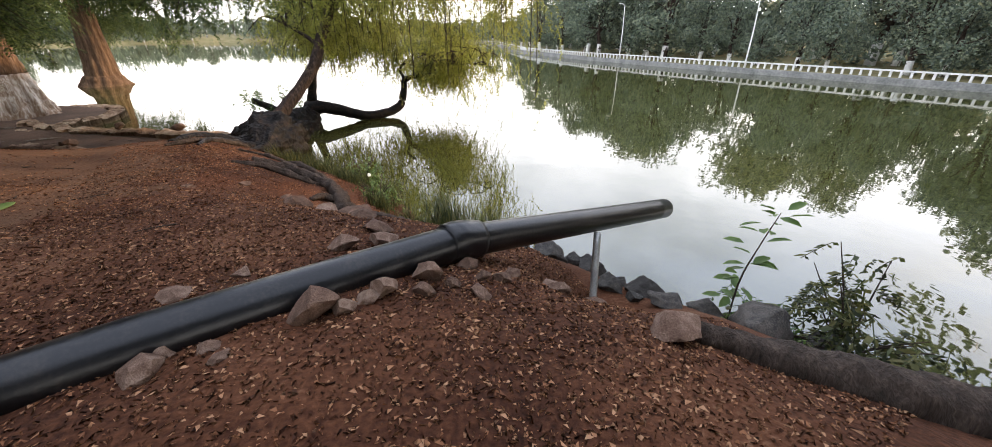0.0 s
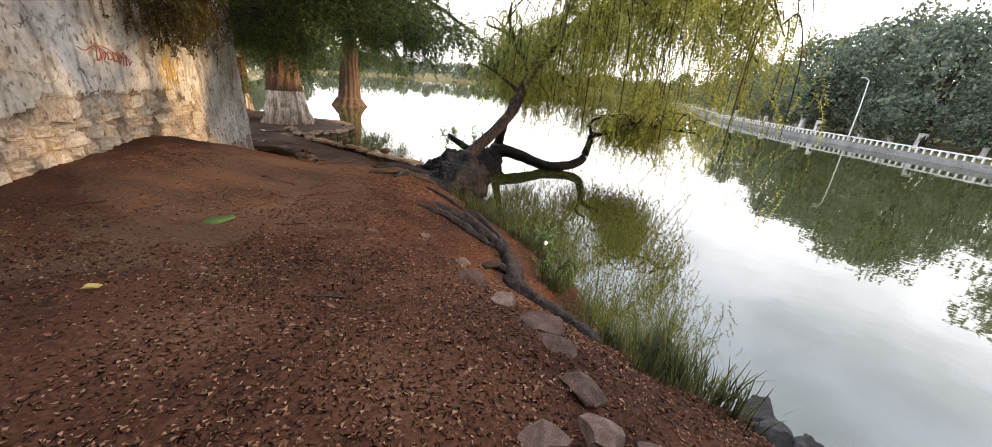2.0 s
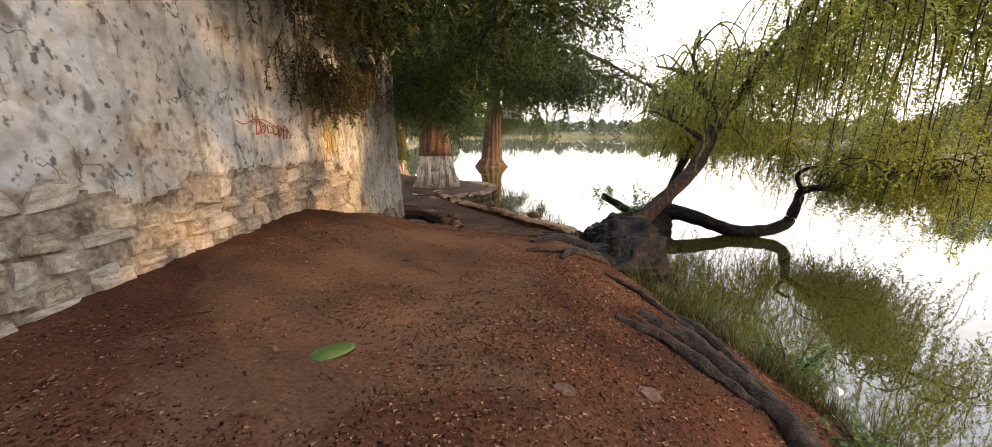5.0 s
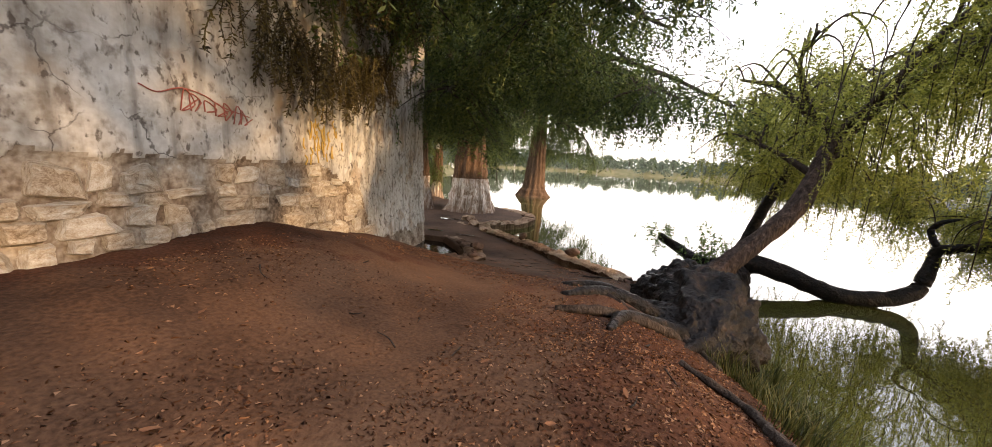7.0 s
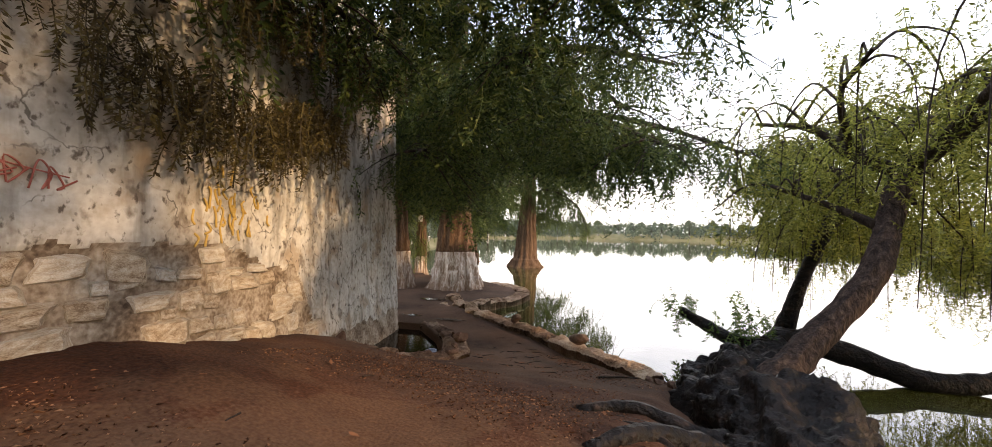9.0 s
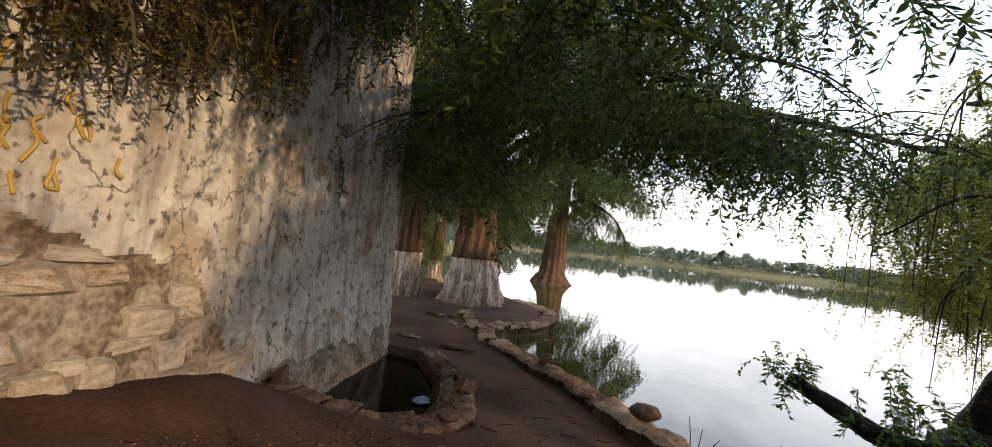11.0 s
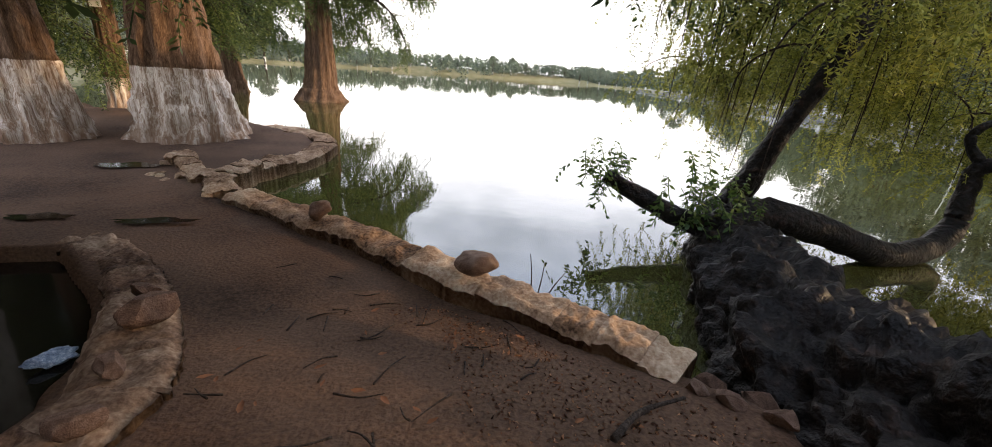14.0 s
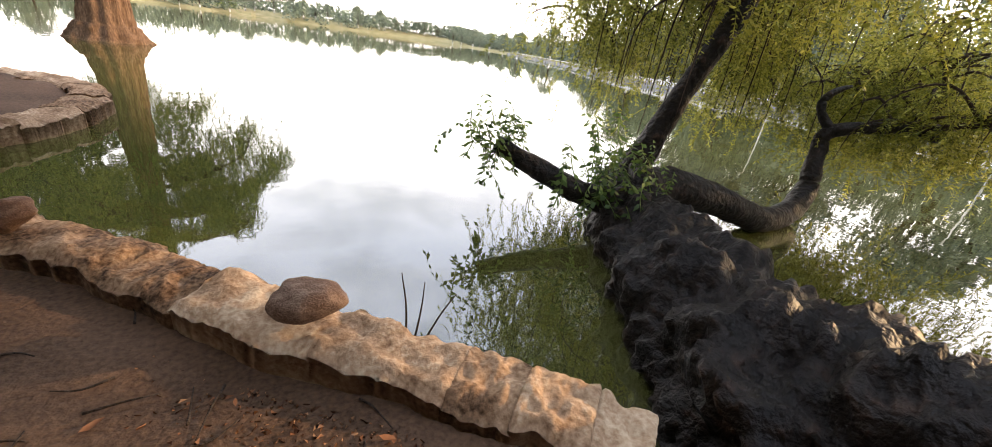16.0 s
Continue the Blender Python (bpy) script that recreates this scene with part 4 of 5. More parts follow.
for i in range(14):
    f = rq.uniform(0, 1)
    x, y = 0.1 + 2.3 * f + rq.normal() * 0.12, 0.24 + 0.08 * f + rq.normal() * 0.08
    put_rock(x, y, rq.uniform(0.09, 0.2), ROCKS[i % 6], "small angular reddish stone beside the pipe", "rocks along the pipe", 0.05, i * 59, 10)
for i, (x, y, s) in enumerate([(4.25, 0.65, 0.55), (4.15, 1.25, 0.5), (3.75, 1.6, 0.55), (4.35, -0.45, 0.7), (4.55, 0.1, 0.45), (3.55, 1.95, 0.5), (3.95, 0.8, 0.4), (3.35, 1.7, 0.4), (4.05, 0.2, 0.45), (4.75, -0.9, 0.5)]):
    put_rock(x, y, s, DARK[i % 4], "dark pitted volcanic rock at the waterline", "rocks at the waterline", 0.1, i * 83)

log = thing("fallen_log", (0, 0, 0), "grey weathered log lying on the bank", "log")
part("log_body", tubes("log_body", [[(x, y, ground_at(x, y) + 0.06, r0) for x, y, r0 in ((2.75, -0.7, 0.06), (3.0, -1.05, 0.1), (3.35, -1.4, 0.12), (3.75, -1.8, 0.14), (4.5, -2.8, 0.17))]], M_BARK, sides=28, k=14, rough=0.28, freq=6), log)

# ---- kerb ----
KERB = [(0.68, 11.82), (0.45, 12.16), (0.12, 12.52), (-0.53, 13.2), (-1.18, 13.93), (-1.86, 14.6), (-2.54, 15.26), (-3.25, 15.8)]
kerb = thing("stone_kerb", (0, 0, 0), "low rubble kerb of pale mortared stones along the water", "kerb", kind="structure")


def kerb_slab(p0, p1, top, w=0.21, mat=None, foot=-0.15):
    """One uneven flat stone of the kerb between two points of its middle line."""
    d = np.array(p1) - np.array(p0)
    L = np.linalg.norm(d)
    d /= L
    nrm = np.array([-d[1], d[0]]) * -1
    vs, fs = [], []
    nu, nv_ = 26, 16
    off = Vector((3, 1, 4))
    for side in (1, 0):
        for i in range(nu):
            for j in range(nv_):
                u, v = i / (nu - 1), j / (nv_ - 1) * 2 - 1
                e = 1 - 0.04 * max(0, abs(2 * u - 1) - 0.9) * 10
                x = p0[0] + d[0] * (L * u) + nrm[0] * v * w * e
                y = p0[1] + d[1] * (L * u) + nrm[1] * v * w * e
                q = Vector((x, y, 0)) * 3 + off
                jit = noise.noise(q * 0.7) * 0.06 + noise.noise(q * 3) * 0.025 + noise.noise(q * 7) * 0.012
                x += nrm[0] * jit
                y += nrm[1] * jit
                z = top - 0.06 * max(0, abs(v) - 0.7) * 3 - 0.02 * max(0, abs(2 * u - 1) - 0.93) * 10 + 0.035 * noise.noise(q * 1.1) + 0.03 * noise.noise(q * 3) + 0.02 * noise.noise(q * 8) if side else foot
                vs.append((x, y, z))
    N = nu * nv_
    for i in range(nu - 1):
        for j in range(nv_ - 1):
            a = i * nv_ + j
            fs.append((a, a + 1, a + nv_ + 1, a + nv_))
    ring = [i * nv_ for i in range(nu)] + [(nu - 1) * nv_ + j for j in range(1, nv_)] + [i * nv_ + nv_ - 1 for i in range(nu - 2, -1, -1)] + [j for j in range(nv_ - 2, 0, -1)]
    for a, c in zip(ring, ring[1:] + ring[:1]):
        fs.append((a, a + N, c + N, c))
    return mesh_from("kerb_stone", vs, fs, mat or M_KERB)


k_pts = spline([(x, y, 0, 0) for x, y in KERB], 8)[[0, 5, 11, 16, 22, 29, 34, 41, 46, 51, 56], :2]
for i in range(len(k_pts) - 1):
    tp = float(np.interp(i / (len(k_pts) - 2), [0, 0.15, 0.5, 1], [0.36, 0.37, 0.32, 0.27]))
    e0 = (k_pts[i + 1] - k_pts[i]) * 0.03
    part("kerb_stone", kerb_slab(k_pts[i] - e0, k_pts[i + 1] + e0, tp + 0.013 * math.sin(i * 2.3)), kerb)
for x, y, s, d in [(-0.44, 13.12, 0.36, 0.44), (-2.0, 14.72, 0.28, 0.36)]:
    o = new("rock", rock_mesh("rock", int(s * 100), M_ROCK, (1, 0.9, 0.8), 4, 0.5, 0.2))
    o.matrix_world = pose(x, y, d + 0.03, 0, 0, -40) @ Matrix.Diagonal((s * 1.5, s * 1.15, s * 1.05, 1))
    tagged(o, "rounded brown rock resting on the kerb", "rock", "rocks on the kerb")

for i, (x, y, s) in enumerate([(0.82, 11.72, 0.3), (0.95, 11.5, 0.34), (0.72, 11.52, 0.26), (1.05, 11.3, 0.3), (0.85, 11.32, 0.24), (0.62, 11.66, 0.2), (0.98, 11.7, 0.3)]):
    put_rock(x, y, s, ROCKS[(i + 2) % 6], "broken stone at the crumbled end of the kerb", "rubble at the kerb end", 0.1, i * 71, 6)

# ---- pit rim ----
rim = thing("pit_rim", (0, 0, 0), "low rubble rim round a sunken water pit by the wall", "kerb", kind="structure")
RIM = [rock_mesh("rim_stone", 160 + i, M_ROCK, (1, 0.8, 0.6), 3) for i in range(5)]
rs = np.random.RandomState(9)
r_pts = spline([(-4.75, 11.1, 0.66, 0.3), (-4.0, 11.12, 0.6, 0.3), (-3.3, 11.22, 0.52, 0.28), (-2.75, 11.5, 0.44, 0.27), (-2.55, 12.05, 0.38, 0.24), (-2.75, 12.7, 0.33, 0.23), (-3.1, 13.35, 0.28, 0.22), (-3.6, 14.05, 0.24, 0.22), (-4.2, 14.55, 0.22, 0.2)], 2)
for i in range(len(r_pts) - 1):
    a, c = r_pts[i], r_pts[i + 1]
    e0 = (c[:2] - a[:2]) * rs.uniform(0.05, 0.14)
    part("rim_stone", kerb_slab(a[:2] - e0, c[:2] + e0, a[2] - 0.05 + rs.uniform(-0.03, 0.02), a[3] * rs.uniform(0.8, 1.05), M_RIM, -0.3), rim)
for x, y, s, z in [(-2.72, 12.75, 0.42, 0.42), (-2.5, 11.85, 0.26, 0.4), (-2.95, 13.2, 0.3, 0.3), (-4.3, 11.3, 0.3, 0.62), (-2.6, 12.2, 0.22, 0.4), (-2.3, 11.2, 0.25, 0.4)]:
    o = part("rim_stone", RIM[int(s * 100) % 5], rim)
    o.matrix_world = pose(x, y, z, rs.uniform(-12, 12), rs.uniform(-12, 12), rs.uniform(0, 360)) @ Matrix.Diagonal((s, s, s, 1))
pool = new("pit_water", mesh_from("pit_water", [(-5.4, 11.3, 0.012), (-2.75, 11.3, 0.012), (-2.75, 14.45, 0.012), (-5.4, 14.45, 0.012)], [(0, 1, 2, 3)], M_PITWATER, False))
tagged(pool, "black stagnant water standing in the pit", "water", kind="structure")
wrap = new("plastic_bag", rock_mesh("plastic_bag", 77, M_PLASTIC, (1, 0.7, 0.5), 4, 1.3, 0.6))
wrap.matrix_world = pose(-3.3, 12.75, 0.05, 8, 0, 30) @ Matrix.Diagonal((0.26, 0.26, 0.22, 1))
tagged(wrap, "crumpled blue-grey plastic bag floating in the pit", "litter")


# ---- broadleaf trees across the lake, shade trees added behind the path ----
CLUMPS = [clump(200 + i, 1.0, 110, 0.14) for i in range(5)]
FINE = [clump(220 + i, 1.0, 150, 0.13) for i in range(4)]


def build_broadleaf(h, w, seed, mat, templates=CLUMPS, clumps=46, white=True, trunk_h=0.35, label="leafy broadleaf tree with white-painted foot on the far bank", group="trees on the far bank", low=0.3):
    """A tree with its foot at the origin."""
    rs = np.random.RandomState(seed)
    t = thing("broadleaf_tree", (0, 0, 0), label, "tree", group)
    part("trunk", tubes("trunk", [[(0, 0, -0.3, h * 0.035), (0.1, 0, h * 0.15, h * 0.028), (rs.uniform(-0.4, 0.4), rs.uniform(-0.4, 0.4), h * trunk_h, h * 0.022), (rs.uniform(-0.5, 0.5), 0, h * 0.85, h * 0.008)]], M_BARK, sides=8, k=4, rough=0.1), t)
    if white:
        part("trunk_base", tubes("trunk_base", [[(0, 0, -0.2, h * 0.036), (0.1, 0, 1.2, h * 0.031)]], M_WHITE, sides=8, k=2), t, "white-painted foot")
    anchors, limbs = [], []
    for i in range(clumps):
        a, f = rs.uniform(0, 6.28), rs.uniform(0, 1)
        z = h * (low + (0.98 - low) * f)
        env = w * (math.sin(math.pi * min(0.98, 0.18 + 0.8 * f)) ** 0.7) * rs.uniform(0.35, 1.05)
        anchors.append((math.cos(a) * env, math.sin(a) * env, z))
        if i % 5 == 0:
            limbs.append([(0, 0, h * trunk_h * rs.uniform(0.8, 1.3), h * 0.012), (math.cos(a) * env * 0.5, math.sin(a) * env * 0.5, z * 0.85, h * 0.007), (*anchors[-1], h * 0.003)])
    for lm in limbs:
        part("limb", tubes("limb", [lm], M_BARK, sides=5, k=3), t)
    sc = w * 0.33
    part("crown", foliage("crown", np.array(anchors), mat, seed, templates, (sc * 0.7, sc * 1.25), 0.2), t)
    return t


rs = np.random.RandomState(77)
protos = [build_broadleaf(7.0, 3.2, 300, M_HAZELEAF, low=0.2), build_broadleaf(8.5, 3.6, 301, M_HAZELEAF, low=0.26), build_broadleaf(5.2, 2.8, 302, M_HAZELEAF, low=0.1), build_broadleaf(8.0, 2.7, 303, M_HAZELEAF, low=0.3)]
spots = []
for y in np.arange(-14, 60, 3.1):
    spots.append((float(np.interp(y, FAR_Y, FAR_X)) + rs.uniform(2.5, 5.0), y + rs.uniform(-1, 1), rs.uniform(0.6, 1.15)))
for y in np.arange(-16, 64, 4.0):
    spots.append((float(np.interp(y, FAR_Y, FAR_X)) + rs.uniform(8, 16), y + rs.uniform(-1.5, 1.5), rs.uniform(0.9, 1.75)))
for y in np.arange(62, 200, 8.0):
    spots.append((float(np.interp(y, FAR_Y, FAR_X)) + rs.uniform(2, 9), y + rs.uniform(-2, 2), rs.uniform(0.6, 0.95)))
for x in np.arange(-16, 92, 5.0):
    y = float(np.interp(x, [-20, 5, 80], [152, 187, 205]))
    spots.append((x + rs.uniform(-1.5, 1.5), y + rs.uniform(3, 12), rs.uniform(0.55, 0.95)))
for y in np.arange(44, 150, 6.5):
    spots.append((float(np.interp(y, SHORE_Y, SHORE_X)) - rs.uniform(3, 8), y, rs.uniform(0.6, 1.0)))
for x, y in [(-15, 27), (-18, 31), (-21, 36), (-17, 24), (-22, 28), (-20, 42)]:
    spots.append((x, y, rs.uniform(0.5, 0.75)))
for i, (x, y, s) in enumerate(spots):
    p = protos[i % 4]
    m = pose(x, y, ground_at(x, y) - 0.05, 0, 0, rs.uniform(0, 360))
    if i < 4:
        p.matrix_basis = m
    else:
        c = copy_thing(p, m)
        c.scale = (s, s, s)
# added trees, largely out of view, that keep low sun off wall and bank
build = [(9.8, -5.0, 9, 4.2), (13.8, -4.9, 10, 3.4), (5.2, -9.0, 10, 4.2), (-1.0, -9.5, 10, 4.5), (17.5, -7.0, 12, 4.4), (21.5, -4.8, 14, 4.8)]
for i, (x, y, h, w) in enumerate(build):
    o = build_broadleaf(h, w, 320 + i, M_HAZELEAF, FINE, 44 if x > 20 else 70, False, 0.3, "leafy tree added on the near bank for shade, largely out of view", "trees on the near bank", 0.25)
    o.location = (x, y, max(ground_at(x, y), -0.3) - 0.05)

# far woods behind the shore trees
anch, tmpl = [], [clump(240 + i, 1.0, 110, 0.2) for i in range(4)]
for y in np.arange(-40, 230, 3.0):
    for k in range(3):
        x = float(np.interp(y, FAR_Y, FAR_X)) + 14 + k * 7 + rs.uniform(-2, 2)
        anch.append((x, y + rs.uniform(-1.5, 1.5), ground_at(x, y) + rs.uniform(0.5, 4.0)))
for x in np.arange(-80, 120, 3.2):
    for k in range(3):
        yy = 210 + k * 9 + abs(x - 30) * 0.1
        anch.append((x, yy, ground_at(x, yy) + rs.uniform(0.5, 4.0)))
for y in np.arange(30, 200, 3.0):
    for k in range(2):
        x = float(np.interp(y, SHORE_Y, SHORE_X)) - 11 - k * 8 + rs.uniform(-2, 2)
        anch.append((x, y, ground_at(x, y) + rs.uniform(1.0, 5.5)))
woods = new("woods", foliage("woods", np.array(anch), M_HAZELEAF, 8, tmpl, (2.2, 3.8), 0.1))
tagged(woods, "dense green woods behind the lake shore", "woods", kind="stuff")

# ---- promenade across the lake ----
prom = thing("balustrade", (0, 0, 0), "low white balustrade along the embankment across the lake", "fence", kind="structure")
post_me = mesh_from("baluster", [(a * 0.06, b_ * 0.06, z) for z in (0, 0.42) for a, b_ in ((-1, -1), (1, -1), (1, 1), (-1, 1))], [(0, 1, 5, 4), (1, 2, 6, 5), (2, 3, 7, 6), (3, 0, 4, 7), (4, 5, 6, 7)], M_WHITE, False)
fy = np.arange(-6, 58, 0.5)
for y in fy[::1]:
    if len(prom.children) > 290:
        break
    x = float(np.interp(y, FAR_Y, FAR_X)) + 0.5
    o = part("baluster", post_me, prom)
    o.location = (x, y, 0.38)


def strip(name, offset, w, z0, z1, mat, parent):
    ys = np.arange(-30, 140, 2.0)
    vs, fs = [], []
    for y in ys:
        x = float(np.interp(y, FAR_Y, FAR_X)) + offset
        vs += [(x, y, z0), (x, y, z1), (x + w, y, z1), (x + w, y, z0)]
    for i in range(len(ys) - 1):
        a = 4 * i
        fs += [(a, a + 4, a + 5, a + 1), (a + 1, a + 5, a + 6, a + 2), (a + 2, a + 6, a + 7, a + 3)]
    return part(name, mesh_from(name, vs, fs, mat, False), parent)


strip("rail", 0.42, 0.16, 0.76, 0.85, M_WHITE, prom)
strip("embankment", -0.05, 0.75, -0.6, 0.4, M_EMBANK, prom)
for x, y in [(35.9, 15.9), (36.9, 29.5)]:
    lamp = thing("street_lamp", (x, y, 0.8), "tall white street lamp post on the far promenade", "street lamp", "far street lamps")
    part("pole", tubes("pole", [[(0, 0, -0.6, 0.06), (0, 0, 2.4, 0.05), (0, 0.1, 4.6, 0.035)]], M_WHITE, sides=8, k=3), lamp)
    part("lamp_head", tubes("lamp_head", [[(0, 0.1, 4.6, 0.035), (-0.4, 0.1, 4.75, 0.05), (-0.8, 0.1, 4.75, 0.06)]], M_WHITE, sides=8, k=3), lamp)

# ---- creeper along the wall top ----
SPRAY_FINE = [strand(70 + i, 0.5, 0.045, 26, 0.1, 0.007) for i in range(4)]
creeper = thing("creeper", (0, 0, 0), "dark branches hanging over the top of the wall", "plant")
cr = [[(-4.4, 12.6, 5.6, 0.05), (-3.9, 10.6, 5.2, 0.05), (-3.5, 8.6, 4.9, 0.04), (-3.3, 6.8, 5.0, 0.03), (-3.1, 5.0, 5.3, 0.02)]]
part("stem", tubes("stem", cr, M_BARK, sides=7, k=6, rough=0.2), creeper)
a = np.concatenate([along(cr[0], 420, 1, 0.26, 0.0), along([(-4.25, 11.0, 4.3, 0), (-3.85, 9.6, 3.9, 0), (-3.6, 8.4, 3.7, 0), (-3.45, 7.2, 4.0, 0)], 420, 2, 0.24, 0.0)])
a = a[a[:, 0] > wall_x(a[:, 1]) + 0.08]
part("foliage", foliage("foliage", a, M_DRY, 12, SPRAY_FINE, (0.6, 1.6), 0.15), creeper)

# ---- exposed rubble at the wall foot ----
def rubble_mesh(seed):
    """A roughly squared stone face, one unit wide and high, rounded back into the wall."""
    rs = np.random.RandomState(seed)
    n = 7
    cr_ = rs.uniform(-0.2, 0.2, (4, 2))
    vs, fs = [], []
    for i in range(n):
        for j in range(n):
            u, v = i / (n - 1), j / (n - 1)
            c = cr_[0] * (1 - u) * (1 - v) + cr_[1] * u * (1 - v) + cr_[2] * u * v + cr_[3] * (1 - u) * v
            a, b_ = (u - 0.5) + c[0], (v - 0.5) + c[1]
            e = max(abs(u - 0.5), abs(v - 0.5)) * 2
            if e > 0.99 and abs(abs(u - 0.5) - abs(v - 0.5)) < 0.02:
                a, b_ = a * 0.86, b_ * 0.86
            h = (1.0 if e < 0.7 else 0.75 if e < 0.99 else -0.9) + rs.uniform(-0.22, 0.22)
            vs.append((h, a * 1.0 + rs.uniform(-0.03, 0.03), b_ + rs.uniform(-0.03, 0.03)))
    for i in range(n - 1):
        for j in range(n - 1):
            k = i * n + j
            fs.append((k, k + n, k + n + 1, k + 1))
    return mesh_from("stone", vs, fs, M_RUBBLE, False)


STONES = [rubble_mesh(400 + i) for i in range(14)]
rs = np.random.RandomState(21)
cnt, z = 0, 0.9
while z < 2.42:
    hgt = rs.uniform(0.13, 0.23)
    y = 1.0 + rs.uniform(0, 0.3)
    while y < 10.7:
        wid = rs.uniform(0.18, 0.46)
        yc, zc = y + wid / 2, z + hgt / 2 + 0.09 * noise.noise(Vector((y * 1.3, z * 3, 5))) + rs.uniform(-0.03, 0.03)
        y += wid + rs.uniform(0.0, 0.03)
        wx = float(wall_x(yc))
        if zc < ground_at(wx + 0.2, yc) - 0.1 or bare(yc, zc + hgt * 0.25) < 0.9 or rs.uniform() < 0.2 or cnt > 295:
            continue
        p = Vector((0, yc, zc))
        skin = 0.03 * noise.noise(p * 1.1) + 0.016 * noise.noise(p * 4)
        o = part("stone", STONES[rs.randint(14)], wall)
        hh = hgt * rs.uniform(0.85, 1.3)
        o.matrix_world = pose(wx + 0.16 * math.exp(-max(0.0, zc - 0.3) * 1.3) + skin - 0.02 * (zc - 1) - 0.034, yc, zc, rs.uniform(-5, 5), 0, rs.uniform(-3, 3)) @ Matrix.Diagonal((rs.uniform(0.024, 0.042), wid * 1.0, hh, 1))
        cnt += 1
    z += hgt * 0.95


# ---- paint on the wall ----
def paint(name, strokes, mat, r, label):
    t = thing(name, (0, 0, 0), label, "graffiti")
    for s in strokes:
        pts = [(float(wall_x(y)) + 0.16 * math.exp(-max(0.0, z - 0.3) * 1.3) - 0.02 * (z - 1) + 0.008 + 0.03 * noise.noise(Vector((0, y, z)) * 1.1) + 0.016 * noise.noise(Vector((0, y, z)) * 4), y, z, r) for y, z in s]
        part("stroke", tubes("stroke", [pts], mat, sides=6, k=5), t)
    return t


rs = np.random.RandomState(31)
sc = [[(6.25, 2.9), (6.4, 2.86), (6.62, 2.93), (6.85, 2.9), (7.05, 2.82), (7.4, 2.76)]]
for i in range(7):
    y0, zc, hh = 6.62 + i * 0.115 + rs.uniform(-0.03, 0.03), 2.83 - i * 0.014, rs.uniform(0.05, 0.1)
    sc.append([(y0, zc - hh), (y0 + rs.uniform(-0.02, 0.06), zc + hh), (y0 + rs.uniform(0.06, 0.14), zc + rs.uniform(-0.05, 0.06)), (y0 + rs.uniform(0.0, 0.08), zc - hh), (y0 + rs.uniform(0.1, 0.18), zc - rs.uniform(-0.03, 0.05))])
paint("graffiti", sc, M_RED, 0.006, "illegible red spray-paint scribble on the plaster wall")
ye = []
for i in range(34):
    y0, z0 = rs.normal(8.85, 0.22), rs.normal(2.72, 0.15)
    ye.append([(y0, z0), (y0 + rs.uniform(-0.05, 0.05), z0 - rs.uniform(0.03, 0.1)), (y0 + rs.uniform(-0.04, 0.04), z0 - rs.uniform(0.1, 0.22))])
paint("graffiti", ye, M_YELLOW, 0.011, "faded smears of yellow paint on the plaster wall")

# ---- islet rim and path stones ----
islet = thing("islet_rim", (0, 0, 0), "ragged stone edging round the cypress roots", "kerb", kind="structure")
ISLET = [rock_mesh("rim_stone", 170 + i, M_KERB, (1, 0.8, 0.6), 3) for i in range(5)]
rim2 = [(-3.5, 16.0), (-3.75, 16.4), (-3.65, 16.8), (-3.5, 17.2), (-3.4, 17.6), (-3.15, 18.0), (-2.95, 18.4), (-2.8, 18.8), (-2.75, 19.3), (-2.75, 19.8), (-2.85, 20.3), (-3.1, 20.8), (-3.6, 21.3), (-4.2, 21.9), (-4.9, 22.5), (-4.15, 16.6), (-4.5, 17.1), (-4.8, 17.6)]
rs = np.random.RandomState(19)
for chain in ([(-3.4, 15.95, 0.3, 0.2), (-3.72, 16.5, 0.3, 0.22), (-3.62, 17.1, 0.28, 0.2), (-3.35, 17.65, 0.27, 0.24), (-2.95, 18.4, 0.27, 0.24), (-2.78, 19.3, 0.26, 0.24), (-2.85, 20.2, 0.26, 0.22), (-3.4, 21.2, 0.26, 0.22), (-4.6, 22.3, 0.26, 0.2)],
              [(-3.85, 16.6, 0.28, 0.2), (-4.35, 17.25, 0.3, 0.18), (-4.85, 17.95, 0.3, 0.16)]):
    c_pts = spline(chain, 2)
    for i in range(len(c_pts) - 1):
        a, c = c_pts[i], c_pts[i + 1]
        e0 = (c[:2] - a[:2]) * 0.05
        part("rim_stone", kerb_slab(a[:2] - e0, c[:2] + e0, a[2] + rs.uniform(-0.05, 0.06), a[3] * rs.uniform(0.8, 1.2)), islet)
for i, (x, y) in enumerate(rim2):
    for j in range(2):
        o = part("rim_stone", ISLET[(i + j) % 5], islet)
        s = rs.uniform(0.2, 0.42)
        o.matrix_world = pose(x - 0.02 - rs.uniform(0, 0.4), y + rs.uniform(-0.25, 0.25), 0.16 + rs.uniform(-0.06, 0.08), rs.uniform(-8, 8), rs.uniform(-8, 8), rs.uniform(0, 360)) @ Matrix.Diagonal((s, s, s * 0.7, 1))

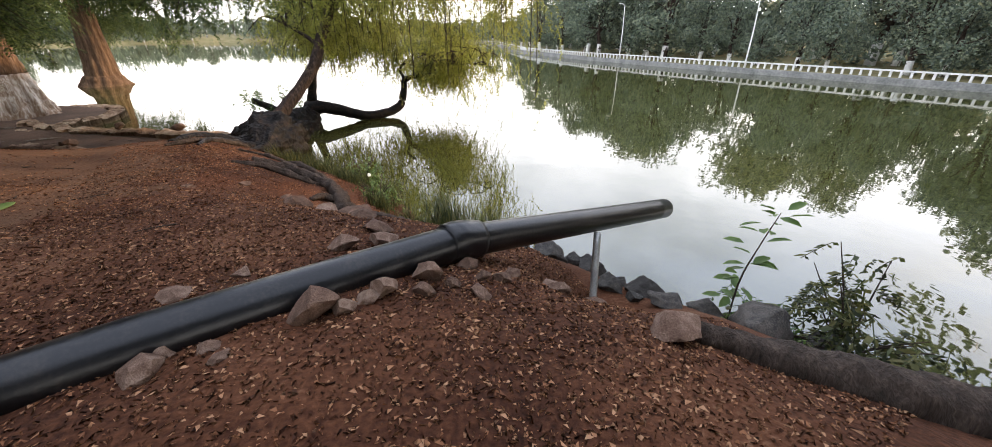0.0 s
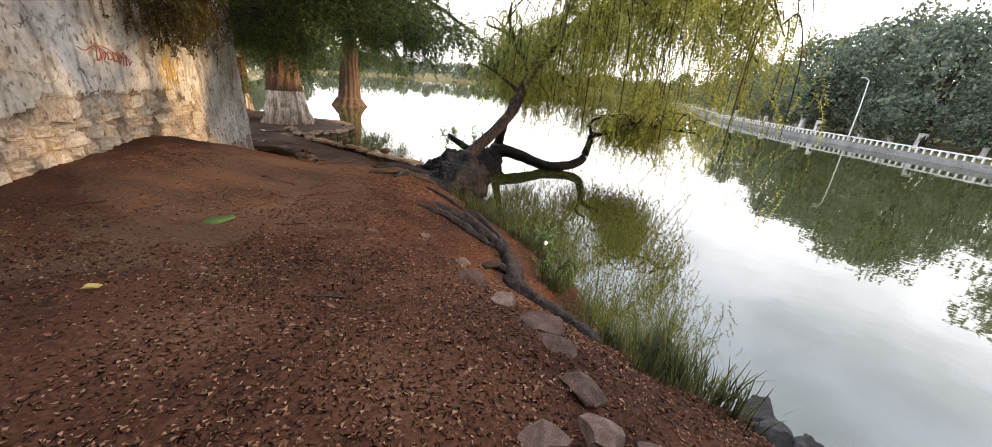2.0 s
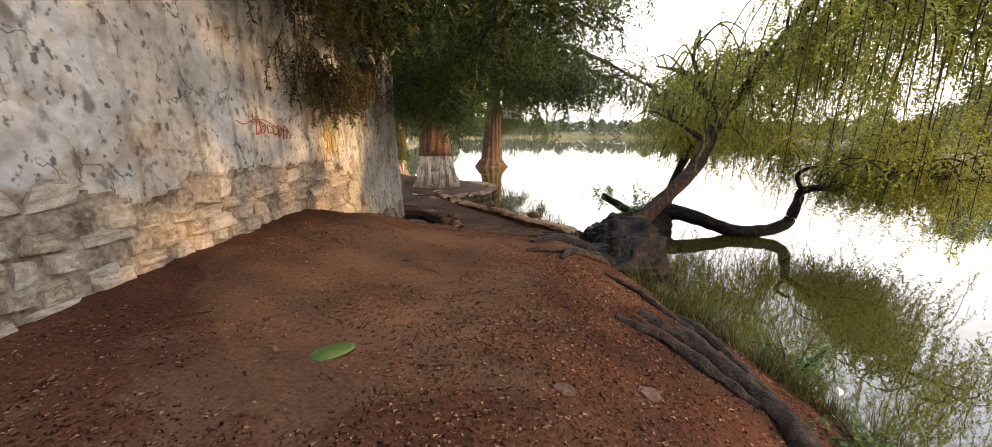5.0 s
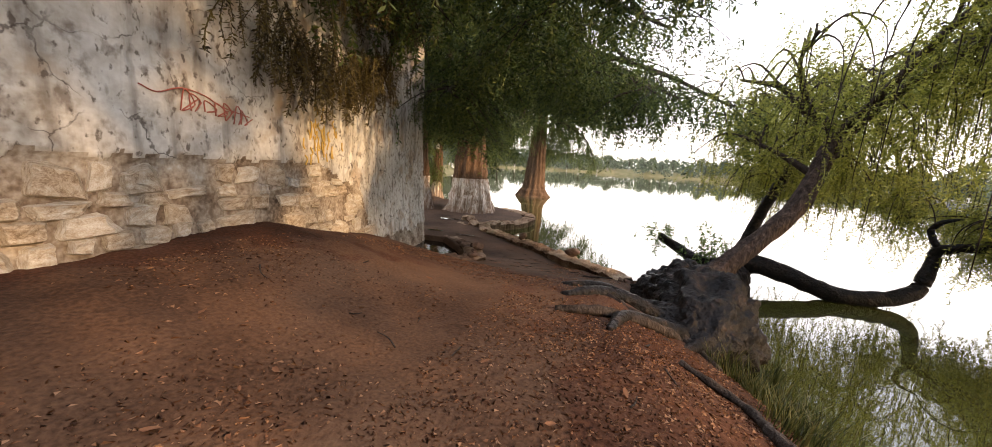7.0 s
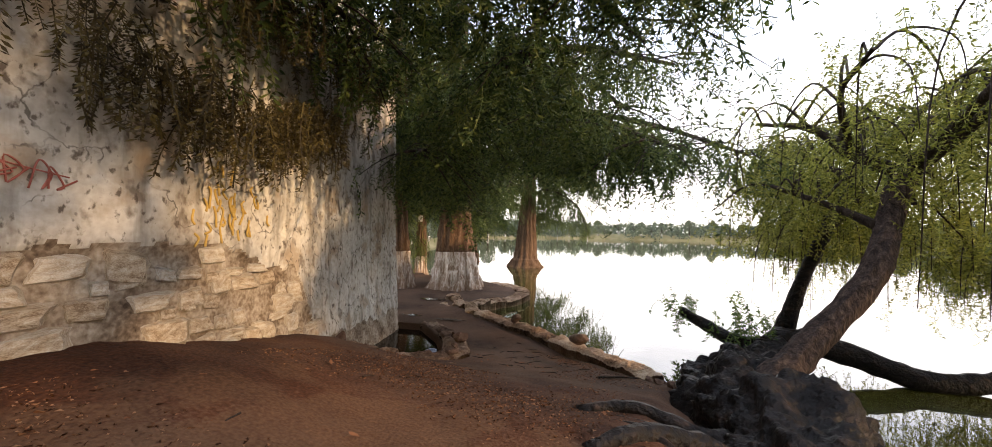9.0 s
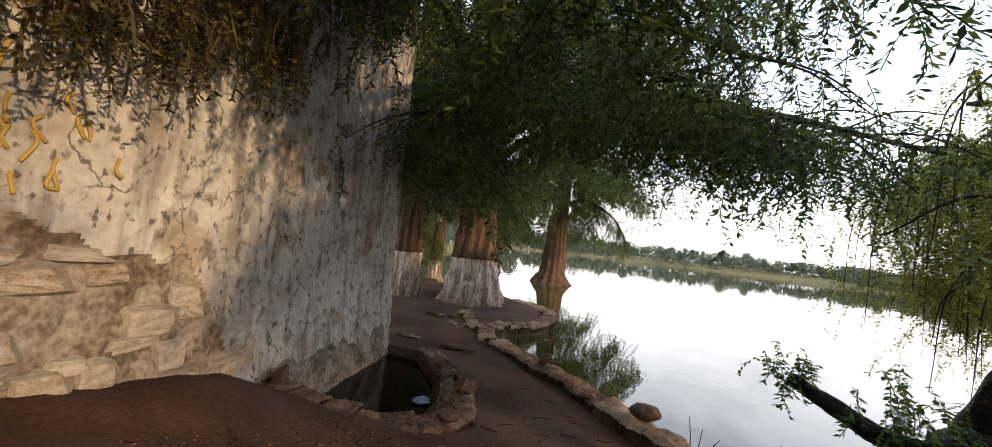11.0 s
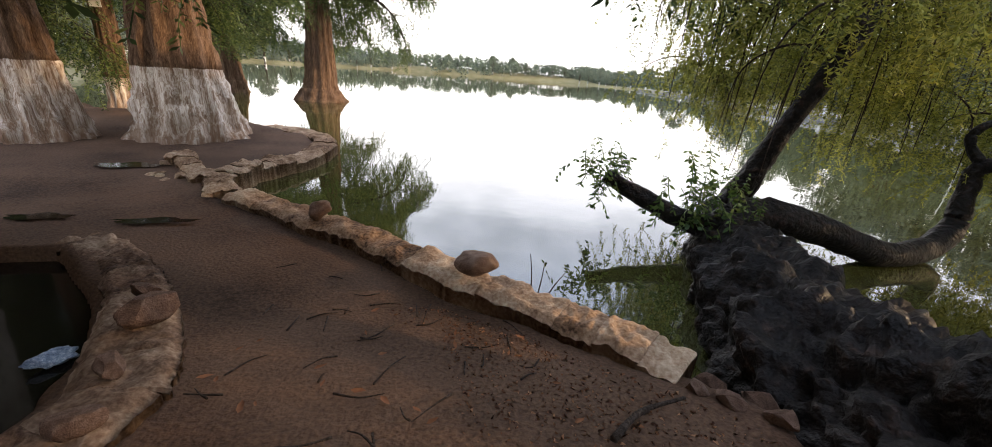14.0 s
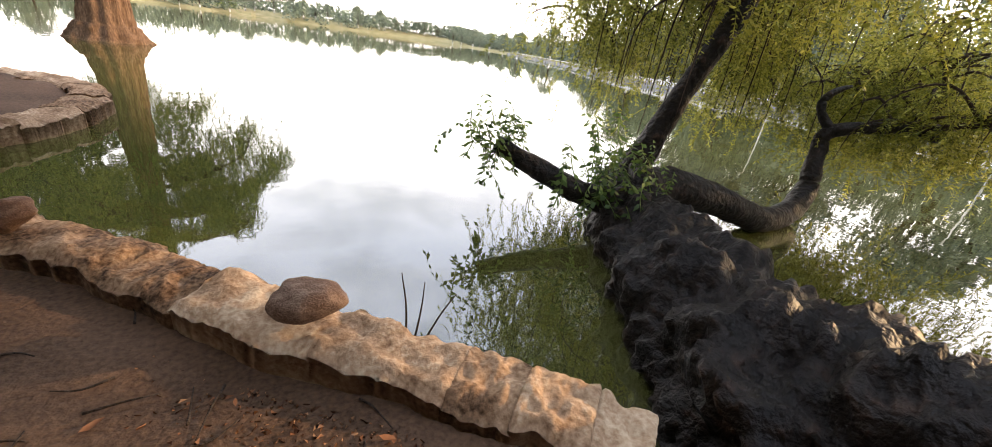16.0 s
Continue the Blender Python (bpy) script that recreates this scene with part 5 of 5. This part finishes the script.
# ---- bank plants ----
def blades(n, h, seed, spread_r):
    """A tuft of arching blades: quads (n, 4, 3)."""
    rs = np.random.RandomState(seed)
    q = []
    for _ in range(n):
        a, L = rs.uniform(0, 6.28), h * rs.uniform(0.5, 1.1)
        c = rs.normal(size=2) * spread_r * 0.4
        d = np.array([math.cos(a), math.sin(a)]) * rs.uniform(0.1, 0.55) * L
        w = np.array([-math.sin(a), math.cos(a), 0]) * 0.006
        p = [np.array([c[0], c[1], 0]), np.array([c[0] + d[0] * 0.35, c[1] + d[1] * 0.35, L * 0.6]), np.array([c[0] + d[0], c[1] + d[1], L * 0.92])]
        q.append([p[0] - w, p[0] + w, p[1] + w, p[1] - w])
        q.append([p[1] - w, p[1] + w, p[2] + w * 0.2, p[2] - w * 0.2])
    return np.array(q)


TUFT = [blades(60, 0.55, 500 + i, 0.3) for i in range(4)]
for x, y, s, n in [(2.95, 2.15, 0.78, 10), (2.75, 3.75, 0.7, 4), (2.75, 4.7, 0.55, 5), (2.7, 5.5, 0.65, 7), (2.4, 6.3, 0.65, 7), (2.2, 7.1, 0.7, 8), (1.9, 7.7, 0.65, 8), (1.75, 8.4, 0.7, 9), (2.2, 8.9, 0.7, 6), (2.9, 3.2, 0.6, 4)]:
    rr = np.random.RandomState(int(x * 100 + y * 10))
    an = [(x + dx * 0.22, y + dy * 0.28, max(0.0, ground_at(x + dx * 0.22, y + dy * 0.28)) - 0.03) for dx, dy in rr.normal(size=(n, 2))]
    g = new("grass_clump", foliage("grass_clump", np.array(an), M_GRASS, int(y * 10), TUFT, (s * 0.7, s * 1.2), 0.15))
    tagged(g, "clump of long grass growing on the lake bank", "grass", "grass clumps on the bank", "stuff")


def build_shrub(x, y, h, w, seed, label, n=60, mat=None, templates=None):
    t = thing("shrub", (0, 0, 0), label, "shrub")
    rs = np.random.RandomState(seed)
    z0 = max(0.0, ground_at(x, y)) - 0.05
    stems, an = [], []
    for i in range(9):
        a, L = rs.uniform(0, 6.28), rs.uniform(0.5, 1) * h
        st = [(x, y, z0, 0.014), (x + math.cos(a) * w * 0.4, y + math.sin(a) * w * 0.4, z0 + L * 0.55, 0.009), (x + math.cos(a) * w, y + math.sin(a) * w, z0 + L, 0.004)]
        stems.append(st)
        an.append(along(st, n // 9 + 1, seed + i, 0.1, 0.35))
    for st in stems:
        part("stem", tubes("stem", [st], M_BARK, sides=5, k=4), t)
    part("foliage", foliage("foliage", np.concatenate(an), mat or M_SHRUB, seed, templates or SPRAY_SHRUB, (0.6, 1.2), 0.7), t)
    return t


build_shrub(4.95, -0.95, 1.05, 0.5, 601, "feathery green shrub growing at the waterline", 150, M_GRASS)
build_shrub(4.7, -0.5, 0.5, 0.4, 602, "low leafy weed at the waterline", 70)
build_shrub(2.9, 6.4, 0.8, 0.4, 604, "leafy weed among the bank grass", 50)
build_shrub(2.75, 5.0, 0.5, 0.35, 605, "leafy weed among the bank grass", 40)
sap = thing("sapling", (0, 0, 0), "slender sapling with broad green leaves at the waterline", "plant")
part("stem", tubes("stem", [[(4.55, -0.16, 0.08, 0.012), (4.56, -0.14, 0.78, 0.009), (4.64, -0.18, 1.18, 0.007), (4.75, -0.22, 1.5, 0.004)]], M_BARK, sides=6, k=4), sap)
leaf_me = mesh_from("leaf", [(0, 0, 0), (0.05, 0.035, 0.012), (0.12, 0.03, 0.01), (0.17, 0, -0.01), (0.12, -0.03, 0.01), (0.05, -0.035, 0.012), (0.085, 0, 0)], [(0, 6, 1), (1, 6, 2), (2, 6, 3), (3, 6, 4), (4, 6, 5), (5, 6, 0)], M_SHRUB)
rs = np.random.RandomState(44)
stem_line = spline([(4.55, -0.16, 0.08, 0), (4.56, -0.14, 0.78, 0), (4.64, -0.18, 1.18, 0), (4.75, -0.22, 1.5, 0)], 8)
for i in range(30):
    p = stem_line[rs.randint(6, len(stem_line))]
    o = part("leaf", leaf_me, sap)
    o.matrix_world = pose(p[0], p[1], p[2], rs.uniform(-25, 25), rs.uniform(-30, 20), rs.uniform(0, 360)) @ Matrix.Diagonal((1.1, 1.1, 1.1, 1)) @ pose(rs.uniform(0, 0.12), 0, 0)

# ---- roots over the bank ----
rs = np.random.RandomState(91)
for i, (line, thick) in enumerate([
    ([(1.1, 5.75), (1.55, 5.45), (1.8, 4.95), (2.05, 4.6), (2.05, 4.1), (2.3, 3.7), (2.35, 3.2), (2.6, 2.9)], 0.085),
    ([(0.75, 5.3), (1.15, 5.3), (1.5, 5.05), (1.75, 4.95)], 0.05),
    ([(1.55, 4.3), (1.8, 4.45), (2.05, 4.2)], 0.05),
    ([(1.5, 6.4), (1.85, 5.9), (2.05, 5.2), (2.05, 4.7)], 0.045),
    ([(0.9, 7.2), (1.2, 6.8), (1.35, 6.3), (1.75, 6.0)], 0.035),
    ([(0.2, 8.6), (0.6, 8.2), (1.0, 8.3), (1.4, 8.1)], 0.05),
    ([(-0.1, 7.6), (0.35, 7.7), (0.8, 8.0), (1.2, 8.3)], 0.045),
]):
    rt = thing("tree_root", (0, 0, 0), "gnarled grey-brown root snaking over the bank", "root", "roots on the bank")
    pts = []
    for k, (x, y) in enumerate(line):
        f = k / (len(line) - 1)
        x, y = x + rs.uniform(-0.11, 0.11), y + rs.uniform(-0.09, 0.09)
        pts.append((x, y, ground_at(x, y) + rs.uniform(0.0, 0.05) * (0 < f < 1), thick * (0.45 + math.sin(math.pi * (0.15 + 0.75 * f)) * rs.uniform(0.5, 0.9))))
    part("root_body", tubes("root_body", [pts], M_BARK, sides=18, k=14, rough=0.5, freq=8, ridges=5, ridge=0.08), rt)

# ---- small things on the ground ----
pad = thing("cactus_pad", (-1.25, 4.15, ground_at(-1.25, 4.15)), "flat green cactus pad lying on the earth", "plant")
bm = bmesh.new()
bmesh.ops.create_icosphere(bm, subdivisions=3, radius=0.5)
for v in bm.verts:
    v.co = Vector((v.co.x * 0.3 * (1 + 0.35 * v.co.x), v.co.y * 0.17, v.co.z * 0.035))
me = bpy.data.meshes.new("pad")
bm.to_mesh(me)
bm.free()
me.materials.append(M_SHRUB)
o = part("pad", me, pad)
o.matrix_local = pose(0, 0, 0.025, 4, -5, 35)
for nm, x, y, mt, lab, cat, sx, sy, sz in [
    ("banana_peel", -1.24, 2.57, M_YELLOW, "small yellow fruit peel on the earth", "peel", 0.12, 0.06, 0.03),
    ("plastic_bag", 2.75, 5.5, M_WHITE, "crumpled white plastic scrap caught in the grass", "litter", 0.11, 0.09, 0.08),
    ("plastic_bag", 1.66, 1.5, M_LITTER, "crumpled dull brown wrapper between the rocks", "litter", 0.1, 0.07, 0.03)]:
    o = new(nm, rock_mesh(nm, int(x * 50) + 300, mt, (1, 1, 1), 2, 1.2))
    o.matrix_world = pose(x, y, ground_at(x, y) + sz * 0.4 + (0.3 if nm == "plastic_bag" and y > 3 else 0.02), 10, 5, 40) @ Matrix.Diagonal((sx, sy, sz, 1))
    tagged(o, lab, cat)
rs = np.random.RandomState(55)
for i in range(60):
    x, y = (rs.uniform(-2.6, 1.0), rs.uniform(2.2, 9)) if i < 22 else (rs.uniform(-2.2, -0.2), rs.uniform(11.4, 14))
    L, a = rs.uniform(0.1, 0.32), rs.uniform(0, 6.28)
    pts = [(x + math.cos(a) * L * f, y + math.sin(a) * L * f + 0.02 * math.sin(f * 5 + i), ground_at(x + math.cos(a) * L * f, y + math.sin(a) * L * f) + 0.015, 0.006 * (1.2 - f * 0.7)) for f in (0, 0.5, 1)]
    tw = new("twig", tubes("twig", [pts], M_BARK, sides=5, k=3))
    tagged(tw, "thin dry twig lying on the earth", "twig", "twigs on the path")
sl = thing("branch", (0, 0, 0), "bare crooked stick lying below the kerb", "branch")
part("stick", tubes("stick", [[(-0.1, 11.35, ground_at(-0.1, 11.35) + 0.02, 0.02), (0.15, 11.5, ground_at(0.15, 11.5) + 0.03, 0.016), (0.45, 11.55, ground_at(0.45, 11.55) + 0.04, 0.01)]], M_BARK, sides=7, k=5, rough=0.2, freq=9), sl)
sprout = thing("sapling", (0, 0, 0), "bare twiggy shoots rising from the water behind the kerb", "plant")
for dx, dy, hgt in ((0.0, 0.0, 0.42), (0.1, 0.02, 0.3), (0.2, -0.04, 0.26)):
    part("stem", tubes("stem", [[(0.06 + dx * 0.3, 13.1, -0.1, 0.008), (0.05 + dx, 13.1 + dy, 0.12 + hgt * 0.4, 0.006), (0.02 + dx * 1.6, 13.12 + dy * 2, 0.12 + hgt, 0.003)]], M_BARK, sides=5, k=5, rough=0.2, freq=9), sprout)
notice = new("notice", mesh_from("notice", [(-0.13, 0, -0.16), (0.13, 0, -0.16), (0.13, 0, 0.16), (-0.13, 0, 0.16), (-0.13, 0.02, -0.16), (0.13, 0.02, -0.16), (0.13, 0.02, 0.16), (-0.13, 0.02, 0.16)], [(0, 1, 2, 3), (5, 4, 7, 6), (0, 4, 5, 1), (1, 5, 6, 2), (2, 6, 7, 3), (3, 7, 4, 0)], M_WHITE, False))
notice.location = (-8.93, 23.98, 3.0)
tagged(notice, "small white notice fixed to a tree trunk", "sign")

for x, y, w, d in [(-3.75, 14.95, 0.4, 0.09), (-5.3, 17.4, 0.45, 0.17), (-4.9, 15.1, 0.3, 0.1)]:
    rim_pts = [(x + math.cos(k * 0.3927) * w * (1 + 0.25 * math.sin(k * 2.1)), y + math.sin(k * 0.3927) * d * (1 + 0.3 * math.cos(k * 1.7)), ground_at(x, y) + 0.03) for k in range(16)]
    pd = new("puddle", mesh_from("puddle", rim_pts, [tuple(range(16))], M_PITWATER, False))
    tagged(pd, "shallow puddle on the trodden path", "puddle", "puddles on the path")

leaf_dry = mesh_from("dry_leaf", [(0, 0, 0), (0.02, 0.013, 0.008), (0.05, 0.012, 0.006), (0.07, 0, 0.014), (0.05, -0.012, 0.01), (0.02, -0.013, 0.004), (0.035, 0, 0)], [(0, 6, 1), (1, 6, 2), (2, 6, 3), (3, 6, 4), (4, 6, 5), (5, 6, 0)], M_LITTER)
rs = np.random.RandomState(58)
for i in range(90):
    x, y = rs.uniform(-2.8, 1.2), rs.uniform(0.8, 9.5)
    if i > 60:
        x, y = rs.uniform(-2.2, -0.1), rs.uniform(11.2, 13.0)
    o = new("dry_leaf", leaf_dry)
    sz = rs.uniform(0.6, 1.3)
    o.matrix_world = pose(x, y, ground_at(x, y) + 0.022, rs.uniform(-12, 12), rs.uniform(-12, 12), rs.uniform(0, 360)) @ Matrix.Diagonal((sz, sz, sz, 1))
    tagged(o, "small curled dry leaf lying on the earth", "leaf", "dry leaves on the earth")

# loose gravel and leaf litter
chip = []
for i in range(6):
    r0 = np.random.RandomState(700 + i)
    v = r0.normal(size=(4, 3)) * np.array([1, 0.6, 0.3])
    chip.append(np.array([[v[0], v[1], v[2], v[3]], [v[0], v[2], v[1], v[3]]]))
pts = []
rs = np.random.RandomState(66)
while len(pts) < 90000:
    x, y = rs.uniform(-3.2, 3.6), rs.uniform(-1.5, 14.5)
    if x > np.interp(y, SHORE_Y, SHORE_X) - (0.2 if y < 11 else 0.6) or x < wall_x(y) + 0.1 or (y > 11.2 and x < -2.4):
        continue
    dens = 0.55 + 0.6 * noise.noise(Vector((x * 0.7, y * 0.7, 4))) - (0.4 if (11 > y > 8 or x < -0.8) else 0) - (0.25 if y > 11 else 0) + (0.3 if y < 3.5 else 0)
    if rs.uniform() > dens:
        continue
    pts.append((x, y))
pa = np.array(pts)
za = land(pa[:, 0], pa[:, 1])
za = za + np.array([0.035 * noise.noise(Vector((x, y, 0)) * 0.9) + 0.018 * noise.noise(Vector((x, y, 0)) * 3.1) + 0.011 * noise.noise(Vector((x, y, 0)) * 8.3) for x, y in pts]) + 0.004
gravel = new("gravel", foliage("gravel", np.column_stack([pa, za]), M_LITTER, 9, chip, (0.005, 0.019), 0.3))
tagged(gravel, "loose red gravel and dry leaf litter strewn over the earth", "gravel", kind="stuff")
